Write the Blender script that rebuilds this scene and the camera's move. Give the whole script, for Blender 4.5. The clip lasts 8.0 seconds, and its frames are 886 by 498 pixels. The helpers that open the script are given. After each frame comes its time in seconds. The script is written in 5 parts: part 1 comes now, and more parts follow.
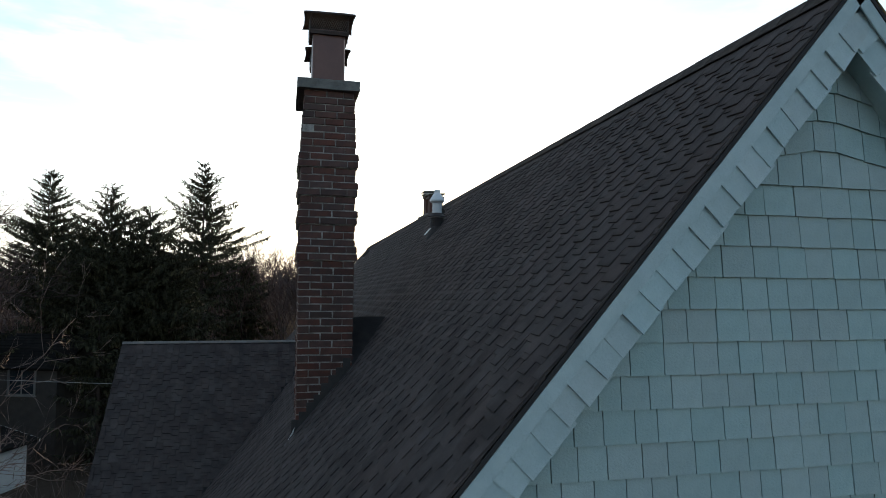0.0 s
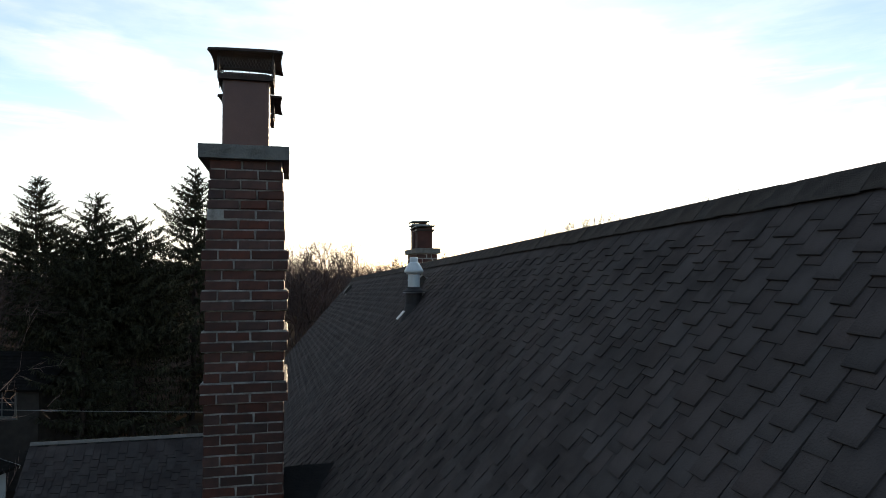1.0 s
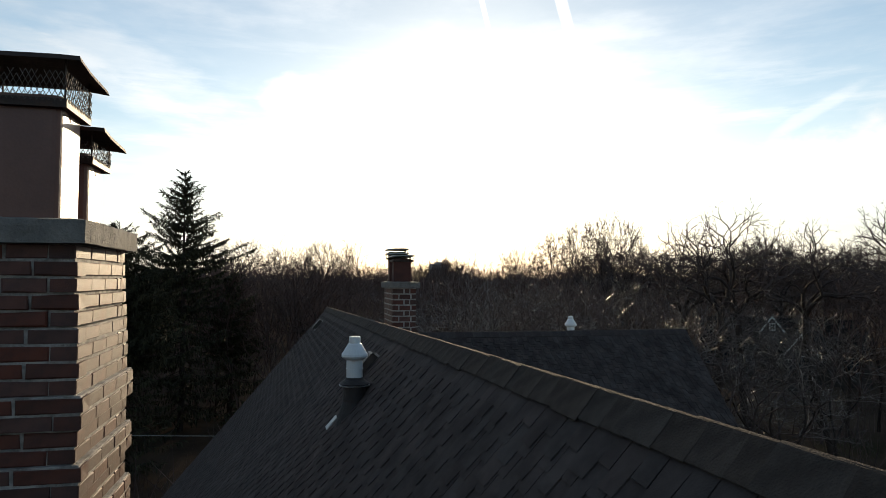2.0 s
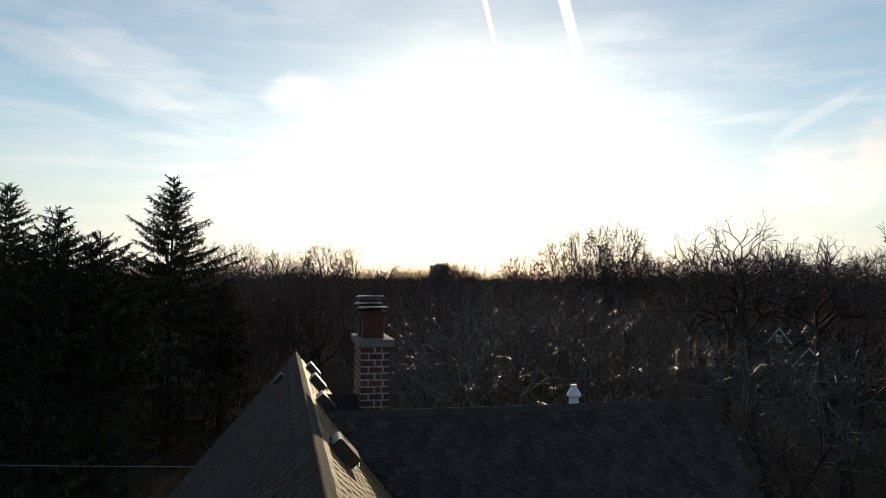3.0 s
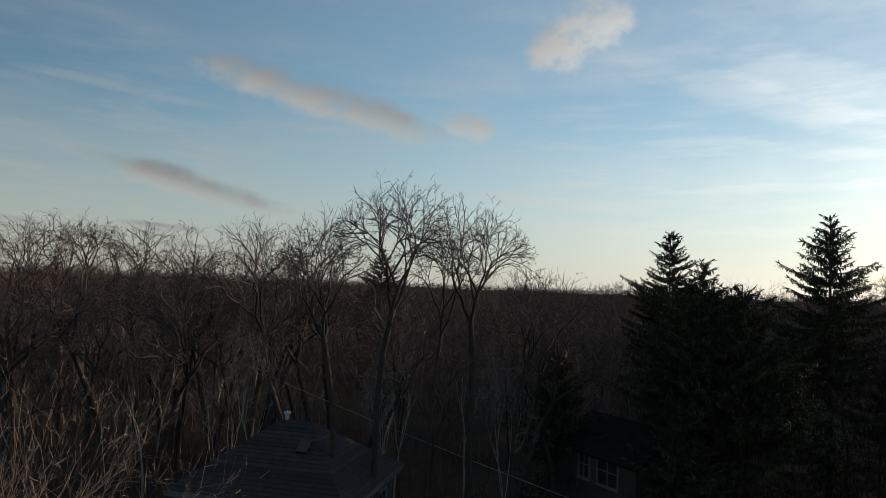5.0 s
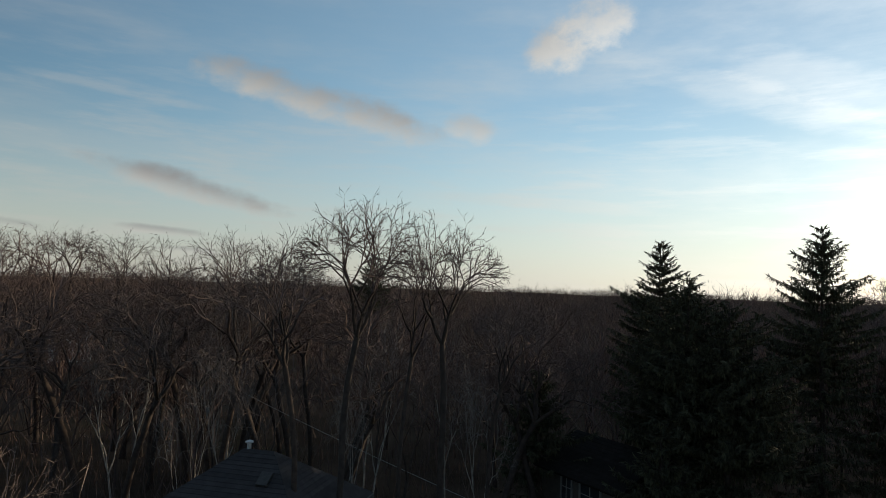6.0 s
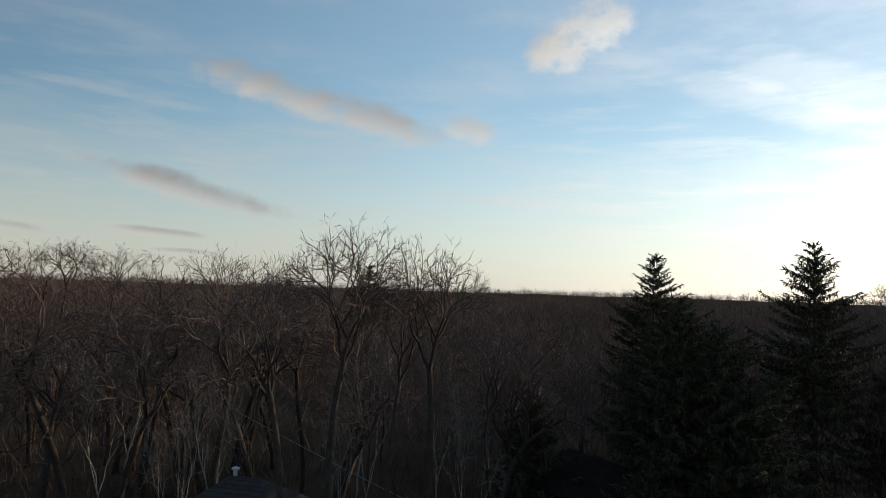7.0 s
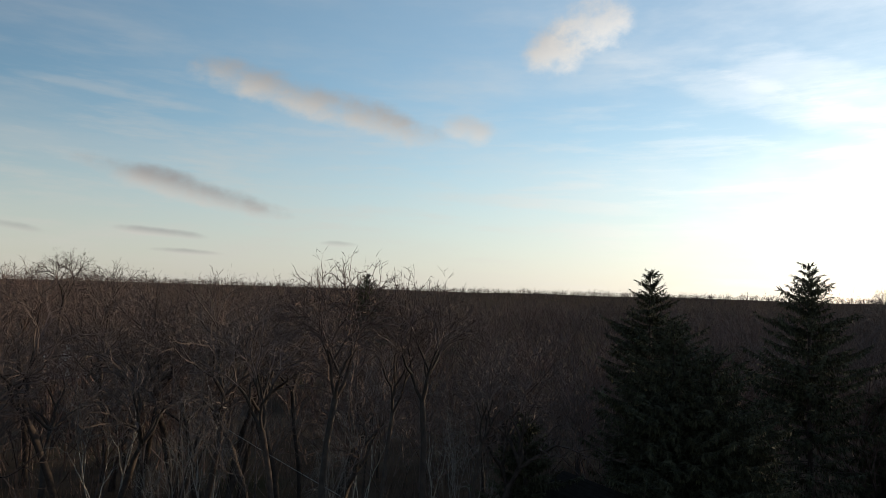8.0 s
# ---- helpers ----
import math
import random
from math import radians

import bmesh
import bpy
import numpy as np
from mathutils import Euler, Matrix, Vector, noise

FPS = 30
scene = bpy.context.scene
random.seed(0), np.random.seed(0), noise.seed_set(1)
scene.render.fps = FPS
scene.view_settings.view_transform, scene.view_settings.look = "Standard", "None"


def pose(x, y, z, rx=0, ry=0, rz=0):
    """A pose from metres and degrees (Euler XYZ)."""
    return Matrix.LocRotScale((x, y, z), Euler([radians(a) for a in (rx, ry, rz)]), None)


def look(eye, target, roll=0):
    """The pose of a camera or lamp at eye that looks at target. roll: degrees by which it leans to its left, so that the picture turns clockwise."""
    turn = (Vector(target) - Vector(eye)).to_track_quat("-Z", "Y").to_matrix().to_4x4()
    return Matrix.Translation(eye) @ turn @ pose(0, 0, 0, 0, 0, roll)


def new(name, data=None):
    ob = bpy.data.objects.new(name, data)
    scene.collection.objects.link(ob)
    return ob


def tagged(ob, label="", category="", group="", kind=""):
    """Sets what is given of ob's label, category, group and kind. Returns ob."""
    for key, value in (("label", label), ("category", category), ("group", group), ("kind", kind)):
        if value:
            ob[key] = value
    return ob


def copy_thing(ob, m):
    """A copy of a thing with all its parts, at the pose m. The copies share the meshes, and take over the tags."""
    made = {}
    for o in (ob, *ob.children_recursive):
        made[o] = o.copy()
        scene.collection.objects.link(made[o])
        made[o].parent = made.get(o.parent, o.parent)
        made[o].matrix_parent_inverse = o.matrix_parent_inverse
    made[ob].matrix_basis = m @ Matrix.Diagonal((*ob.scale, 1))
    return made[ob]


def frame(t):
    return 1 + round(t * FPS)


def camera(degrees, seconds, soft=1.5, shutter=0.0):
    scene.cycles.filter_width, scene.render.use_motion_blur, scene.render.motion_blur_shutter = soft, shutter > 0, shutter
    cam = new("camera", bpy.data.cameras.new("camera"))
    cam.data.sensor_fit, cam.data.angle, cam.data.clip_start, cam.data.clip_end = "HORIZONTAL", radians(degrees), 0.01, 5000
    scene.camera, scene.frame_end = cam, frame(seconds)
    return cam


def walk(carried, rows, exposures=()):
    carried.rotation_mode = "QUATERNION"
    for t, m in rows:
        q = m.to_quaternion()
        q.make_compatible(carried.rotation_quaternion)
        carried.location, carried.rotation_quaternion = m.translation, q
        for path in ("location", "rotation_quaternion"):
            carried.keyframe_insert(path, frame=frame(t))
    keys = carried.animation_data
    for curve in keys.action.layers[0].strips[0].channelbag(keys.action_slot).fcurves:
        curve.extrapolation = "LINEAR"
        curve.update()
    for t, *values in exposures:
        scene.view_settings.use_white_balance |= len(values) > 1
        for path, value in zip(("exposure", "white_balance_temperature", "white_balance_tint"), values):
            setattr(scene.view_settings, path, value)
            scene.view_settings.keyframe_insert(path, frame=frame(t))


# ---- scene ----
cam = camera(68.0, 8.0, soft=0.9)
EXPOSURES = [(0, 0.95, 6820, 10), (0.5, 0.8, 6820, 11), (1, 0.62, 6820, 11), (1.5, 0.4, 6820, 11), (2, 0.18, 6800, 10), (3.5, -0.2, 6600, 8), (4, -0.28, 6520, 7), (4.5, -0.22, 6450, 5), (6, 0.07, 6510, 6), (8, 0.27, 6600, 8)]
PATH = [
    (0, -0.098, -6.215, 8.977, -13.61, 3.09, -0.52),
    (0.5, 0.217, -5.358, 9.743, -13.51, 2.84, -0.42),
    (1, 0.561, -4.545, 10.018, -13.36, 2.48, 0.2),
    (1.5, 0.947, -3.713, 10.314, -13.17, 2.54, -0),
    (2, 1.363, -2.86, 10.68, -13.13, 2.51, -0.12),
    (2.2, 1.536, -2.519, 10.858, -12.98, 2.47, -0),
    (3.3, 2.308, -0.624, 11.656, -13.03, 2.57, -0.64),
    (3.5, 2.456, -0.252, 11.763, -12.99, 2.53, -0.39),
    (3.7, 2.532, 0.092, 11.964, -13.19, 2.53, -0.38),
    (3.8, 2.569, 0.265, 12.065, -9.87, 2.58, -0.55),
    (3.9, 2.607, 0.437, 12.165, -1.92, 2.72, -0.97),
    (4, 2.645, 0.609, 12.266, 8.34, 2.89, -1.5),
    (4.1, 2.724, 0.711, 12.395, 17.36, 2.94, -1.75),
    (4.2, 2.803, 0.813, 12.524, 26.18, 2.98, -2),
    (4.3, 2.881, 0.915, 12.654, 35.39, 3.03, -2.26),
    (4.4, 2.96, 1.017, 12.783, 40.49, 3.05, -2.4),
    (4.5, 3.039, 1.119, 12.912, 41.47, 3.06, -2.43),
    (6, 3.389, 3.841, 14.303, 41.8, 3.35, -1.87),
    (6.5, 3.623, 4.074, 15.112, 41.8, 3.53, -1.89),
    (7, 3.766, 4.25, 15.364, 41.81, 3.46, -1.7),
    (7.5, 3.866, 4.327, 16.125, 41.75, 3.5, -1.67),
    (8, 4, 4.382, 16.816, 41.77, 3.43, -1.58),
]
walk(cam, [(t, pose(x, y, z, 90 + pitch, roll, yaw)) for t, x, y, z, yaw, pitch, roll in PATH], EXPOSURES)

# ---- world and sun ----
SUN_AZ, SUN_EL = 15.5, 9.0   # degrees right of +Y, and above the horizon


def sky_dir(az, el):
    a, e = radians(az), radians(el)
    return Vector((math.sin(a) * math.cos(e), math.cos(a) * math.cos(e), math.sin(e)))


class Nodes:
    """Short hand for building node trees."""

    def __init__(self, tree):
        self.tree = tree
        tree.nodes.clear()

    def add(self, kind):
        return self.tree.nodes.new(kind)

    def link(self, a, b):
        self.tree.links.new(a, b)

    def put(self, socket, value):
        if isinstance(value, bpy.types.NodeSocket):
            self.link(value, socket)
        else:
            socket.default_value = value

    def math(self, op, a, b=0.0, c=0.0, clamp=False):
        n = self.add("ShaderNodeMath")
        n.operation, n.use_clamp = op, clamp
        self.put(n.inputs[0], a), self.put(n.inputs[1], b), self.put(n.inputs[2], c)
        return n.outputs[0]

    def dot(self, a, b):
        n = self.add("ShaderNodeVectorMath")
        n.operation = "DOT_PRODUCT"
        self.put(n.inputs[0], a), self.put(n.inputs[1], b)
        return n.outputs["Value"]

    def step(self, value, lo, hi):
        n = self.add("ShaderNodeMapRange")
        n.interpolation_type = "SMOOTHSTEP"
        self.put(n.inputs["Value"], value)
        n.inputs["From Min"].default_value, n.inputs["From Max"].default_value = lo, hi
        return n.outputs["Result"]

    def noise(self, vec, scale, detail=4.0, rough=0.55, stretch=None):
        if stretch is not None:
            m = self.add("ShaderNodeMapping")
            self.put(m.inputs["Vector"], vec)
            m.inputs["Scale"].default_value = stretch
            vec = m.outputs[0]
        n = self.add("ShaderNodeTexNoise")
        self.put(n.inputs["Vector"], vec)
        n.inputs["Scale"].default_value, n.inputs["Detail"].default_value, n.inputs["Roughness"].default_value = scale, detail, rough
        return n.outputs["Fac"]

    def mix(self, fac, a, b, blend="MIX"):
        n = self.add("ShaderNodeMix")
        n.data_type, n.blend_type = "RGBA", blend
        self.put(n.inputs[0], fac), self.put(n.inputs[6], a), self.put(n.inputs[7], b)
        return n.outputs[2]


world = bpy.data.worlds.new("sky")
scene.world = world
world.use_nodes = True
W = Nodes(world.node_tree)
sky = W.add("ShaderNodeTexSky")
sky.sky_type, sky.sun_disc = "NISHITA", False
sky.sun_elevation, sky.sun_rotation = radians(SUN_EL), radians(SUN_AZ)
sky.altitude, sky.air_density, sky.dust_density, sky.ozone_density = 200, 1.0, 0.5, 2.2
SKY_STRENGTH = 0.14
DIRECTION = W.add("ShaderNodeTexCoord").outputs["Generated"]
sun_dir = sky_dir(SUN_AZ, SUN_EL)
near_sun = W.math("MAXIMUM", W.dot(DIRECTION, tuple(sun_dir)), 0.0)
colour = W.mix(1.0, sky.outputs[0], (1.0, 1.02, 0.995, 1), "MULTIPLY")
# bright veil of thin cloud lit from behind by the low sun
side_of_sun = Vector((sun_dir.y, -sun_dir.x, 0)).normalized()
across_sun = W.math("DIVIDE", W.dot(DIRECTION, tuple(side_of_sun)), 0.27)
over_horizon = W.math("DIVIDE", W.math("SUBTRACT", W.dot(DIRECTION, (0, 0, 1)), 0.09), 0.125)
bank = W.math("POWER", 2.718, W.math("MULTIPLY", W.math("ADD", W.math("MULTIPLY", across_sun, across_sun), W.math("MULTIPLY", over_horizon, over_horizon)), -1.0))
bank = W.math("MULTIPLY", bank, W.step(near_sun, 0.2, 0.7))
veil = W.math("ADD", W.math("ADD", W.math("MULTIPLY", bank, 4.0), W.math("ADD", W.math("MULTIPLY", W.math("POWER", near_sun, 4.0), 0.40), W.math("MULTIPLY", W.math("POWER", near_sun, 1.6), 0.55))), W.math("MULTIPLY", W.math("POWER", near_sun, 90.0), 2.2))
veil_noise = W.noise(DIRECTION, 5.0, 4.0, 0.55, (1, 1, 2.2))
veil = W.math("MULTIPLY", veil, W.math("ADD", 0.62, W.math("MULTIPLY", veil_noise, 0.76)))
veil_col = W.mix(1.0, (1.0, 0.97, 0.90, 1), (0, 0, 0, 1), "ADD")
scale_veil = W.add("ShaderNodeVectorMath")
scale_veil.operation = "SCALE"
W.put(scale_veil.inputs[0], veil_col), W.put(scale_veil.inputs["Scale"], veil)
colour = W.mix(1.0, colour, scale_veil.outputs[0], "ADD")
# clear blue scattered light well away from the sun
scatter = W.add("ShaderNodeVectorMath")
scatter.operation = "SCALE"
W.put(scatter.inputs[0], (0.66, 1.0, 1.20)), W.put(scatter.inputs["Scale"], W.math("MULTIPLY", W.math("MULTIPLY", near_sun, W.math("SUBTRACT", 1.0, near_sun)), 2.2))
colour = W.mix(1.0, colour, scatter.outputs[0], "ADD")
# light on the clouds: brighter towards the sun
glow = W.math("ADD", 3.6, W.math("MULTIPLY", W.math("POWER", near_sun, 5.0), 11.0))
lit = W.add("ShaderNodeVectorMath")
lit.operation = "SCALE"
W.put(lit.inputs[0], (1.0, 0.95, 0.90)), W.put(lit.inputs["Scale"], glow)
CLOUD_LIGHT = lit.outputs[0]
dull = W.add("ShaderNodeVectorMath")
dull.operation = "SCALE"
W.put(dull.inputs[0], (0.80, 0.78, 0.80)), W.put(dull.inputs["Scale"], W.math("MULTIPLY", glow, 0.62))
CLOUD_SHADE = dull.outputs[0]
billow = W.noise(DIRECTION, 15.0, 5.0, 0.55, (1, 1, 1.6))
wisp = W.noise(DIRECTION, 7.0, 5.0, 0.62, (1.0, 1.0, 4.0))


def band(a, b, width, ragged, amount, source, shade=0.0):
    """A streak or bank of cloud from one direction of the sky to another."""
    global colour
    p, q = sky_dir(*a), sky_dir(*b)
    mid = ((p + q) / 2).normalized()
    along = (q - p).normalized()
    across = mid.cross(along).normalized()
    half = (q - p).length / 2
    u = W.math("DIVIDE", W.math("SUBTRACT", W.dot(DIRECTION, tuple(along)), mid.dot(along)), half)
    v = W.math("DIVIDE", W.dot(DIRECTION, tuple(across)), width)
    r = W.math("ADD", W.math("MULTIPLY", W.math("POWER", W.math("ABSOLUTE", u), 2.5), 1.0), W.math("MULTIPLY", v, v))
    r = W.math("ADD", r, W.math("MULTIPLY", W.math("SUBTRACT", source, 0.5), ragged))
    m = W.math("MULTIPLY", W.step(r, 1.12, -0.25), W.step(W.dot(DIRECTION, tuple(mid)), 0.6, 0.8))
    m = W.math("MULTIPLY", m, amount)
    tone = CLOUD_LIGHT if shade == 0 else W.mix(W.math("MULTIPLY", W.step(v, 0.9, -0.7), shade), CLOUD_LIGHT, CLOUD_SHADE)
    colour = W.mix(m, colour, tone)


# pale haze low over the horizon
height = W.add("ShaderNodeSeparateXYZ")
W.put(height.inputs[0], DIRECTION)
haze = W.add("ShaderNodeVectorMath")
haze.operation = "SCALE"
W.put(haze.inputs[0], (1.0, 0.982, 0.968)), W.put(haze.inputs["Scale"], W.math("ADD", 3.4, W.math("MULTIPLY", W.math("POWER", near_sun, 3.0), 4.4)))
colour = W.mix(W.math("MULTIPLY", W.step(height.outputs["Z"], 0.26, 0.0), 0.72), colour, haze.outputs[0])
# high thin cirrus over the whole sky
cirrus = W.noise(DIRECTION, 3.2, 6.0, 0.6, (1.3, 0.8, 4.5))
colour = W.mix(W.math("MULTIPLY", W.step(cirrus, 0.36, 0.78), 0.24), colour, CLOUD_LIGHT)
filaments = W.noise(DIRECTION, 5.5, 7.0, 0.62, (1.0, 1.3, 9.0))
colour = W.mix(W.math("MULTIPLY", W.math("MULTIPLY", W.step(filaments, 0.45, 0.72), W.step(height.outputs["Z"], 0.42, 0.12)), 0.30), colour, CLOUD_LIGHT)
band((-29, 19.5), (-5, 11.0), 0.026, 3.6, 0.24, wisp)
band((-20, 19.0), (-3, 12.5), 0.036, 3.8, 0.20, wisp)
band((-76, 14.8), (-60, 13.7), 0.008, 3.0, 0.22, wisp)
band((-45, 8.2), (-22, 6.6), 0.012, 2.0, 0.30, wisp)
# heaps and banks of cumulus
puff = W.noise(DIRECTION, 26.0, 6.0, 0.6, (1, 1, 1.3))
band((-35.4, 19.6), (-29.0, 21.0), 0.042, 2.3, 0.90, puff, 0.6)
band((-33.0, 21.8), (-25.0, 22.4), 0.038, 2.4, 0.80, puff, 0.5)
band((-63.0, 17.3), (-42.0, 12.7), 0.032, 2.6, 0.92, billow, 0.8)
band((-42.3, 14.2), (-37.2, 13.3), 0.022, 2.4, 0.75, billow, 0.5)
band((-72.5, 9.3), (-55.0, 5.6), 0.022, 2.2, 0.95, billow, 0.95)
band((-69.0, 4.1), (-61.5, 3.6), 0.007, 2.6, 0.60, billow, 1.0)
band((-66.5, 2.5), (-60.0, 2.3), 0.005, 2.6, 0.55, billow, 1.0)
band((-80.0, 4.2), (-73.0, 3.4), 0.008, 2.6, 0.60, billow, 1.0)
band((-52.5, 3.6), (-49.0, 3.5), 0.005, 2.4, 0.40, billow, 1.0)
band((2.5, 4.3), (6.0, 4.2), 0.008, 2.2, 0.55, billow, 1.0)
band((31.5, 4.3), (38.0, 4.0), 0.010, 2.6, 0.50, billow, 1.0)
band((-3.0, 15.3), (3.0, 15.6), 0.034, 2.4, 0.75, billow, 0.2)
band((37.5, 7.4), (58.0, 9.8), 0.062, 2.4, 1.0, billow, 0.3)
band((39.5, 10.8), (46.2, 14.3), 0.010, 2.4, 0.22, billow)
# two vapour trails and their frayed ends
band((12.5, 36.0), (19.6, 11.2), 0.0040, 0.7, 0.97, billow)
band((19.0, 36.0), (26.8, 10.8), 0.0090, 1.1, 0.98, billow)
background = W.add("ShaderNodeBackground")
W.put(background.inputs["Color"], colour)
background.inputs["Strength"].default_value = SKY_STRENGTH
W.link(background.outputs[0], W.add("ShaderNodeOutputWorld").inputs["Surface"])

sun = new("sun", bpy.data.lights.new("sun", "SUN"))
sun.data.energy, sun.data.angle, sun.data.color = 5.0, radians(0.6), (1.0, 0.80, 0.54)
sun.matrix_world = look(sun_dir * 50, (0, 0, 0))


# ---- materials ----
def surface(name, dark, light, scale=6.0, rough=0.8, bump=0.3, grain=60.0, vary=0.0, metal=0.0, stain=None, islands=False, gloss=0.5):
    """A matt or metallic surface: two scales of mottling, fine relief, and a shift of tone from piece to piece."""
    m = bpy.data.materials.new(name)
    m.use_nodes = True
    n = Nodes(m.node_tree)
    coord = n.add("ShaderNodeTexCoord").outputs["Object"]
    big = n.noise(coord, scale, 5.0, 0.6)
    fine = n.noise(coord, grain, 3.0, 0.6)
    fac = n.math("ADD", n.math("MULTIPLY", n.step(big, 0.3, 0.7), 0.6), n.math("MULTIPLY", fine, 0.4))
    col = n.mix(fac, (*dark, 1), (*light, 1))
    if stain:
        patch = n.step(n.noise(coord, scale * 0.37, 6.0, 0.65), 0.55, 0.68)
        col = n.mix(n.math("MULTIPLY", patch, 0.7), col, (*stain, 1))
    if vary:
        pick = n.add("ShaderNodeNewGeometry").outputs["Random Per Island"] if islands else n.add("ShaderNodeObjectInfo").outputs["Random"]
        hsv = n.add("ShaderNodeHueSaturation")
        n.put(hsv.inputs["Value"], n.math("ADD", 1.0 - vary, n.math("MULTIPLY", pick, 2 * vary)))
        n.put(hsv.inputs["Saturation"], n.math("ADD", 0.85, n.math("MULTIPLY", n.math("FRACT", n.math("MULTIPLY", pick, 7.3)), 0.35)))
        n.put(hsv.inputs["Color"], col)
        col = hsv.outputs[0]
    shader = n.add("ShaderNodeBsdfPrincipled")
    n.put(shader.inputs["Base Color"], col)
    n.put(shader.inputs["Roughness"], n.math("ADD", rough - 0.08, n.math("MULTIPLY", fine, 0.16)))
    shader.inputs["Metallic"].default_value = metal
    shader.inputs["Specular IOR Level"].default_value = gloss
    relief = n.add("ShaderNodeBump")
    relief.inputs["Strength"].default_value, relief.inputs["Distance"].default_value = bump, 0.02
    n.put(relief.inputs["Height"], n.math("ADD", n.math("MULTIPLY", fine, 0.5), n.math("MULTIPLY", big, 0.5)))
    n.link(relief.outputs[0], shader.inputs["Normal"])
    n.link(shader.outputs[0], n.add("ShaderNodeOutputMaterial").inputs["Surface"])
    return m


def pane_glass(name):
    m = bpy.data.materials.new(name)
    m.use_nodes = True
    n = Nodes(m.node_tree)
    shader = n.add("ShaderNodeBsdfPrincipled")
    shader.inputs["Base Color"].default_value = (0.02, 0.025, 0.03, 1)
    shader.inputs["Roughness"].default_value = 0.06
    n.link(shader.outputs[0], n.add("ShaderNodeOutputMaterial").inputs["Surface"])
    return m


M_SHINGLE = surface("asphalt_shingle", (0.037, 0.031, 0.030), (0.094, 0.078, 0.074), 5.0, 0.92, 0.5, 170.0, 0.12, gloss=0.07)
M_SHINGLE_ROWS = surface("asphalt_shingle_rows", (0.037, 0.031, 0.030), (0.094, 0.078, 0.074), 5.0, 0.92, 0.5, 170.0, 0.12, gloss=0.07, islands=True)
# mossy shingle for the east slope, with low sunlight mixed into its lighter colour
M_SUNLIT_TONE = surface("sunlit_toned_mossy_shingle", (0.088, 0.062, 0.025), (0.21, 0.150, 0.062), 5.0, 0.68, 0.5, 140.0, 0.30, islands=True, gloss=0.2)
M_RIDGE = surface("mossy_ridge_cap", (0.036, 0.030, 0.027), (0.090, 0.075, 0.066), 9.0, 0.9, 0.8, 150.0, 0.05, gloss=0.06)
# cap shingle made pale so the crest reads as a rim of sunlight
M_RIM_LIT = surface("rim_lit_ridge_cap", (0.11, 0.10, 0.09), (0.24, 0.22, 0.20), 9.0, 0.7, 0.6, 150.0, 0.1, gloss=0.3)
M_UNDERLAY = surface("roof_felt", (0.02, 0.019, 0.02), (0.035, 0.033, 0.034), 4.0, 0.9, 0.3, 60.0)
M_SIDING = surface("painted_siding_shingle", (0.265, 0.360, 0.362), (0.350, 0.458, 0.458), 7.0, 0.62, 0.22, 90.0, 0.06, stain=(0.33, 0.37, 0.35))
M_SIDING_ROWS = surface("painted_siding_rows", (0.265, 0.360, 0.362), (0.350, 0.458, 0.458), 7.0, 0.62, 0.22, 90.0, 0.06, islands=True)
M_RAKE = surface("painted_rake_shingle", (0.345, 0.445, 0.460), (0.455, 0.562, 0.578), 8.0, 0.6, 0.25, 80.0, 0.07)
# sheathing behind the siding, darkened to deepen the shadow lines in the gaps
M_SHEATH = surface("gap_shade_sheathing", (0.030, 0.036, 0.038), (0.055, 0.062, 0.064), 5.0, 0.8, 0.2)
M_BRICK = surface("clay_brick", (0.032, 0.011, 0.008), (0.098, 0.032, 0.022), 11.0, 0.62, 0.30, 170.0, 0.34, gloss=0.5, stain=(0.055, 0.027, 0.022))
M_BRICK_ROWS = surface("clay_brick_rows", (0.032, 0.011, 0.008), (0.098, 0.032, 0.022), 11.0, 0.62, 0.30, 170.0, 0.34, gloss=0.5, islands=True)
M_MORTAR = surface("lime_mortar", (0.075, 0.066, 0.062), (0.46, 0.43, 0.40), 13.0, 0.85, 0.9, 90.0, stain=(0.07, 0.062, 0.058))
M_PALE_MORTAR = surface("pale_mortar", (0.17, 0.155, 0.145), (0.42, 0.39, 0.365), 12.0, 0.85, 0.8, 90.0)
M_CONCRETE = surface("weathered_concrete", (0.10, 0.097, 0.09), (0.23, 0.22, 0.205), 9.0, 0.92, 0.9, 70.0, stain=(0.12, 0.115, 0.11))
M_CLAY = surface("terracotta_flue", (0.11, 0.044, 0.034), (0.17, 0.072, 0.054), 5.0, 0.42, 0.12, 80.0, 0.06)
# darker copy of the flue clay: shadow under the caps put into its colour
M_SHADED_CLAY = surface("shaded_terracotta_flue", (0.050, 0.022, 0.018), (0.095, 0.040, 0.032), 6.0, 0.8, 0.15, 80.0, 0.06)
M_CAP = surface("rusty_steel_cap", (0.024, 0.015, 0.012), (0.060, 0.034, 0.026), 10.0, 0.6, 0.3, 70.0, metal=0.35, stain=(0.07, 0.032, 0.02))
M_WIRE = surface("galvanised_mesh", (0.045, 0.040, 0.036), (0.11, 0.098, 0.086), 20.0, 0.6, 0.2, 80.0, metal=0.2)
M_LEAD = surface("tarred_flashing", (0.018, 0.016, 0.016), (0.045, 0.038, 0.036), 8.0, 0.75, 0.5, 60.0)
M_ALU = surface("aluminium_flashing", (0.35, 0.36, 0.37), (0.55, 0.56, 0.57), 9.0, 0.5, 0.3, 60.0, metal=0.5, stain=(0.20, 0.19, 0.18))
